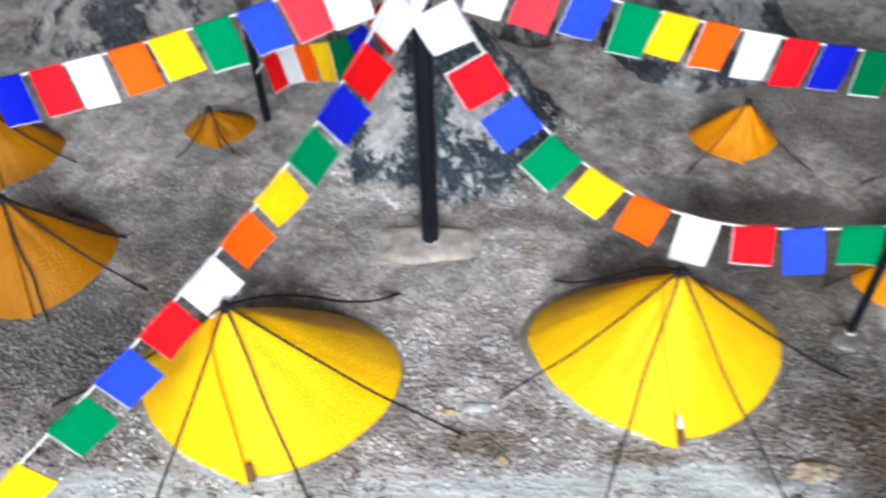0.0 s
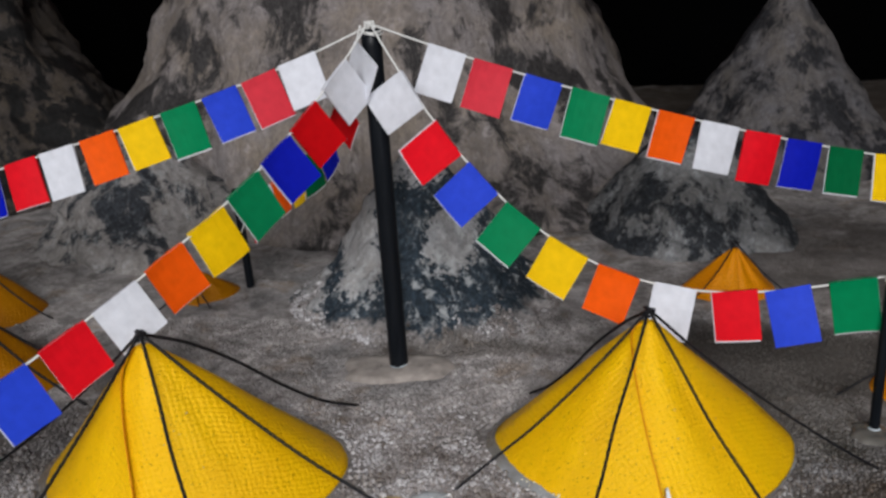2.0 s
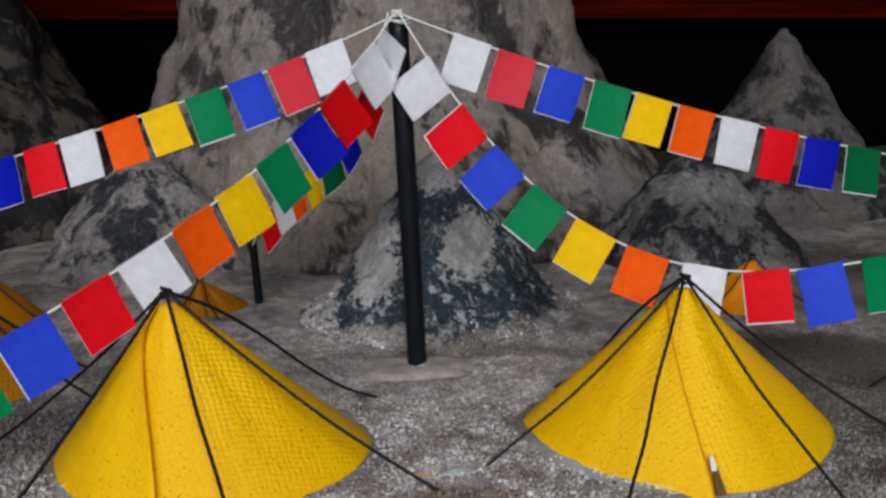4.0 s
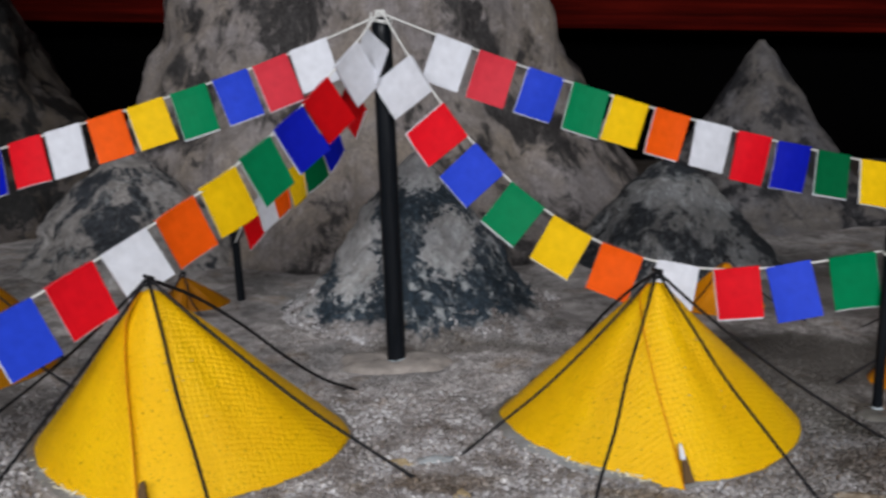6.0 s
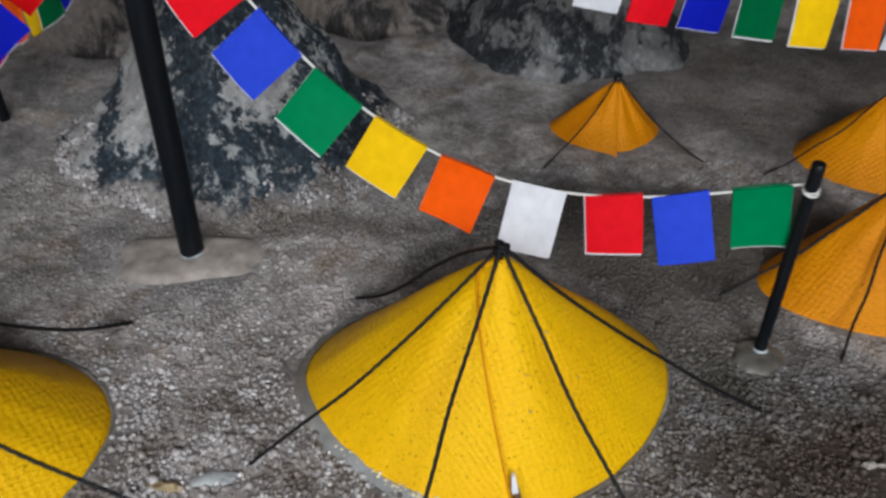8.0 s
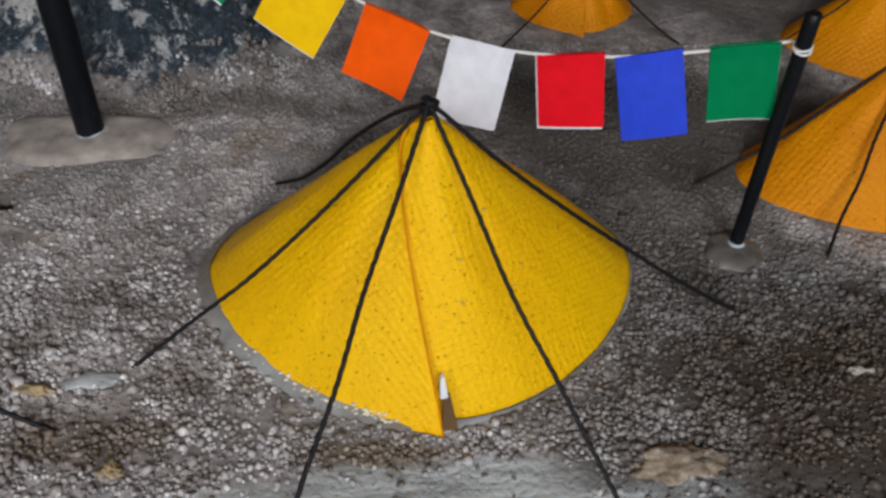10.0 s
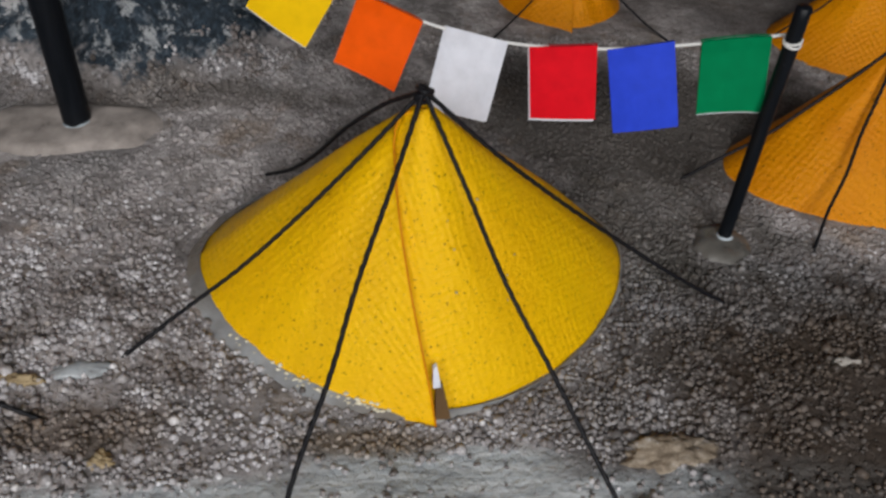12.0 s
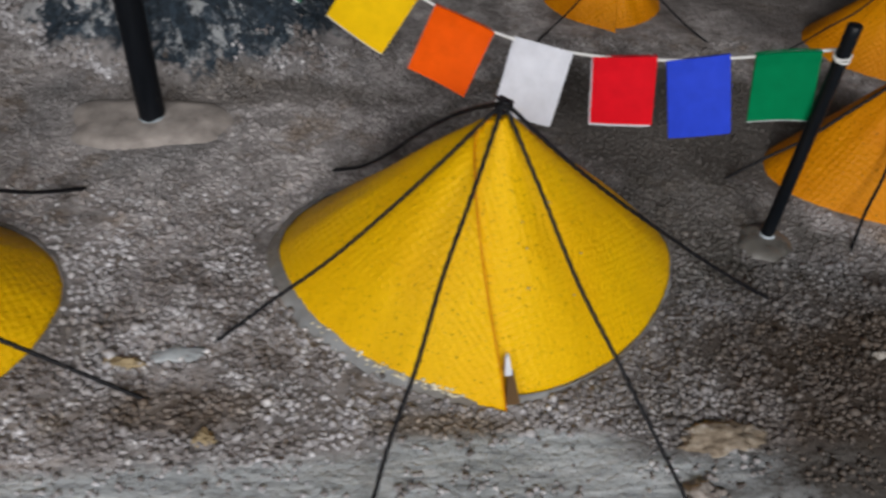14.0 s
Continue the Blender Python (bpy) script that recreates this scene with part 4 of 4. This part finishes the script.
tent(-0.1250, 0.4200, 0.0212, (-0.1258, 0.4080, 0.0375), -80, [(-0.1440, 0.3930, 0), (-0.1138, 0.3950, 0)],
     "small yellow canvas cone tent near a short black pole, darkened as if dimly lit", 0.0004, False, 5, False, SHADED_CANVAS)
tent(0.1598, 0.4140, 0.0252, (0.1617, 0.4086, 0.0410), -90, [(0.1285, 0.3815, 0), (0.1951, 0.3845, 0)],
     "small yellow canvas cone tent before a dark rock, tinted amber for weaker light", 0.0004, False, 6, False, DIM_CANVAS)
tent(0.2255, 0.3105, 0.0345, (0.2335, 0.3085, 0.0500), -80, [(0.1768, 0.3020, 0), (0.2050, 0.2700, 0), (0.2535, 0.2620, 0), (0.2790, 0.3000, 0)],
     "medium yellow canvas cone tent beside a short black pole, tinted amber for weaker light", 0.0005, False, 7, False, DIM_CANVAS)
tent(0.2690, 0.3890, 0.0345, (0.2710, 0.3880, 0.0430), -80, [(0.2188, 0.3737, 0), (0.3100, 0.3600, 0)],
     "medium yellow canvas cone tent standing further back, tinted amber for weaker light", 0.0004, False, 8, False, DIM_CANVAS)


# ---- stones and sand ----
def stone(x, y, sx, sy, sz, material, label, seed):
    bm = bmesh.new()
    bmesh.ops.create_icosphere(bm, subdivisions=4, radius=1)
    for v in bm.verts:
        w = 1 + 0.55 * noise.noise(v.co * 1.3 + Vector((seed, 0, 0))) + 0.35 * noise.noise(v.co * 4 + Vector((seed, 5, 0))) + 0.15 * noise.noise(v.co * 11)
        v.co = Vector((x + v.co.x * sx * w, y + v.co.y * sy * w, ground_z(x, y) + v.co.z * sz * w + sz * 0.3))
    return tagged(part("stone", bm, material), label, "stone")


def flake_material():
    n = Nodes("flaky_ochre_stone", 0.7, spec=0.3)
    obj = n.coords("Object")
    f = n.noise(obj, 210, 5, 0.7, distortion=0.5)
    col = n.ramp(f, (0.36, (0.13, 0.10, 0.07)), (0.50, (0.25, 0.20, 0.145)), (0.60, (0.34, 0.295, 0.24)), (0.68, (0.68, 0.66, 0.64)))
    return n.done(col, None, n.bump(n.noise(obj, 620, 4, 0.65), 0.6, 0.001))


PALE = plain_material("pale_stone", (0.42, 0.39, 0.35), 0.8, 200, 0.35, 0.5)
FLAKE = flake_material()
OCHRE = plain_material("ochre_stone", (0.40, 0.31, 0.18), 0.6, 300, 0.3, 0.4)
stone(0.1440, 0.2065, 0.0092, 0.0046, 0.0023, FLAKE, "flaky ochre and white stone beside a guy rope end", 4.0)
stone(0.1965, 0.2305, 0.0032, 0.0011, 0.0010, PALE, "thin pale splinter lying on dark sand", 9.0)
stone(0.1353, 0.1915, 0.0040, 0.0036, 0.0020, GLUE, "small grey rounded pebble at a rope end", 6.0)
stone(0.0245, 0.2095, 0.0022, 0.0020, 0.0016, OCHRE, "small ochre pebble set among quartz grains", 2.0)
stone(0.0035, 0.2320, 0.0042, 0.0017, 0.0012, OCHRE, "low ochre pebble at the end of a glue smear", 7.0)

MILKY = glue_material("milky_glue", (0.36, 0.385, 0.40), 0.12)
bm = bmesh.new()
patch(bm, 0.0150, 0.2345, 0.0085, 0.0030, 0.0018, 3.3, 0.40, fall=2)
tagged(part("glue_smear", bm, MILKY), "milky bluish glue smear at a guy rope end", "glue")


def build_sand():
    rng = np.random.default_rng(4)
    tents = [(0.0925, 0.2705, 0.0570, -88), (-0.0722, 0.2525, 0.0572, -90), (-0.196, 0.316, 0.0410, -70), (0.2255, 0.3105, 0.0345, -80)]
    solid = [(0.0, 0.418, 0.062), (-0.0056, 0.3318, 0.005), (0.18, 0.2748, 0.004)]

    def covered(x, y):
        if any((x - a) ** 2 + (y - b) ** 2 < r * r for a, b, r in solid):
            return True
        if ((x + 0.0078) / 0.025) ** 4 + ((y - 0.3292) / 0.0127) ** 4 < 1 or ((x - 0.1785) / 0.008) ** 2 + ((y - 0.2725) / 0.0068) ** 2 < 1:
            return True
        for a, b, r, turn in tents:
            far = math.hypot(x - a, y - b)
            glue = max(0.0, -0.9 * (x - a) - 0.3 * (y - b)) / far
            if far < hem_radius(r, math.atan2(y - b, x - a) - radians(turn)) + 0.0006 + 0.0034 * glue * rng.random():
                return True
        return False

    # a twelve-cornered bead
    g = (1 + 5 ** 0.5) / 2
    base = np.array([(-1, g, 0), (1, g, 0), (-1, -g, 0), (1, -g, 0), (0, -1, g), (0, 1, g), (0, -1, -g), (0, 1, -g), (g, 0, -1), (g, 0, 1), (-g, 0, -1), (-g, 0, 1)]) / math.hypot(1, g)
    tri = np.array([(0, 11, 5), (0, 5, 1), (0, 1, 7), (0, 7, 10), (0, 10, 11), (1, 5, 9), (5, 11, 4), (11, 10, 2), (10, 7, 6), (7, 1, 8),
                    (3, 9, 4), (3, 4, 2), (3, 2, 6), (3, 6, 8), (3, 8, 9), (4, 9, 5), (2, 4, 11), (6, 2, 10), (8, 6, 7), (9, 8, 1)])
    spots = []
    for step, x0, x1, y0, y1, mean in ((0.00118, -0.21, 0.27, 0.172, 0.300, 0.00058), (0.00118, -0.21, 0.27, 0.172, 0.265, 0.00052), (0.0014, -0.24, 0.31, 0.300, 0.385, 0.00054)):
        for j, y in enumerate(np.arange(y0, y1, step * 0.87)):
            for x in np.arange(x0, x1, step) + (j % 2) * step / 2:
                spots.append((x + rng.normal(0, step * 0.45), y + rng.normal(0, step * 0.45), mean))
    quartz, lumps = [], []
    for x, y, mean in spots:
        keep = 0.74 + 0.7 * noise.noise(Vector((x * 30, y * 34, 9.0))) + 0.8 * noise.noise(Vector((x * 110, y * 110, 2.0)))
        far = min(1.0, max(0.0, (y - 0.262 + 0.25 * max(0.0, x - 0.1)) / 0.05))
        if mean == 0.00052:
            keep -= 0.45
        painted = rng.random() < 1.15 * far
        if rng.random() > keep or (y < 0.205 + 0.006 * noise.noise(Vector((x * 40, 1.0, 0))) and rng.random() < 0.72) or covered(x, y):
            continue
        if ((x - 0.092) / 0.034) ** 2 + ((y - 0.2045) / 0.0065) ** 2 < 1 + 0.8 * noise.noise(Vector((x * 150, y * 300, 4.0))) and rng.random() < 0.85:
            continue
        size = mean * math.exp(rng.normal(0, 0.33))
        m = np.array(Euler(rng.uniform(0, 6.28, 3)).to_matrix()) * size * rng.uniform(0.75, 1.2, 3)
        lift = (0.75 if mean == 0.00052 else 0.1) - 0.25 * far
        (lumps if painted else quartz).append((base * rng.uniform(0.72, 1.25, (12, 1))) @ m.T + np.array((x, y, ground_z(x, y) + size * lift)))
    for name, verts, paint, label in (("sand_grains", quartz, GRAIN, "rounded pale quartz sand grains glued densely on the ground"),
                                      ("sand_lumps", lumps, GROUND, "sand grains painted over in the grey of the ground")):
        faces = (tri[None] + 12 * np.arange(len(verts))[:, None, None]).reshape(-1, 3)
        me = bpy.data.meshes.new(name)
        me.from_pydata(np.concatenate(verts).tolist(), [], faces.tolist())
        me.materials.append(paint)
        me.shade_smooth()
        tagged(new(name, me), label, "sand", kind="stuff")

    # coarse grains on the foot of the slate cone
    verts = []
    for f in SLATE_CONE.data.polygons:
        x, y, z = f.center
        if y > 0.425 or z > 0.045:
            continue
        line = 0.0225 + 0.016 * noise.noise(Vector((x * 45, y * 45, 3.0))) + 0.010 * noise.noise(Vector((x * 160, y * 160, z * 160)))
        for _ in range(rng.poisson(f.area / 0.00000065 * min(1.0, max(0.0, (line - z) / 0.006)))):
            size = 0.00062 * math.exp(rng.normal(0, 0.33))
            m = np.array(Euler(rng.uniform(0, 6.28, 3)).to_matrix()) * size * rng.uniform(0.75, 1.2, 3)
            at = np.array(f.center + f.normal * size * 0.2) + rng.normal(0, 0.0007, 3)
            verts.append((base * rng.uniform(0.72, 1.25, (12, 1))) @ m.T + at)
    faces = (tri[None] + 12 * np.arange(len(verts))[:, None, None]).reshape(-1, 3)
    me = bpy.data.meshes.new("foot_grit")
    me.from_pydata(np.concatenate(verts).tolist(), [], faces.tolist())
    me.materials.append(GRAIN)
    me.shade_smooth()
    grit = tagged(new("foot_grit", me), "pale sand grains stuck to the foot of the cone", kind="stuff")
    grit.parent = SLATE_CONE


build_sand()
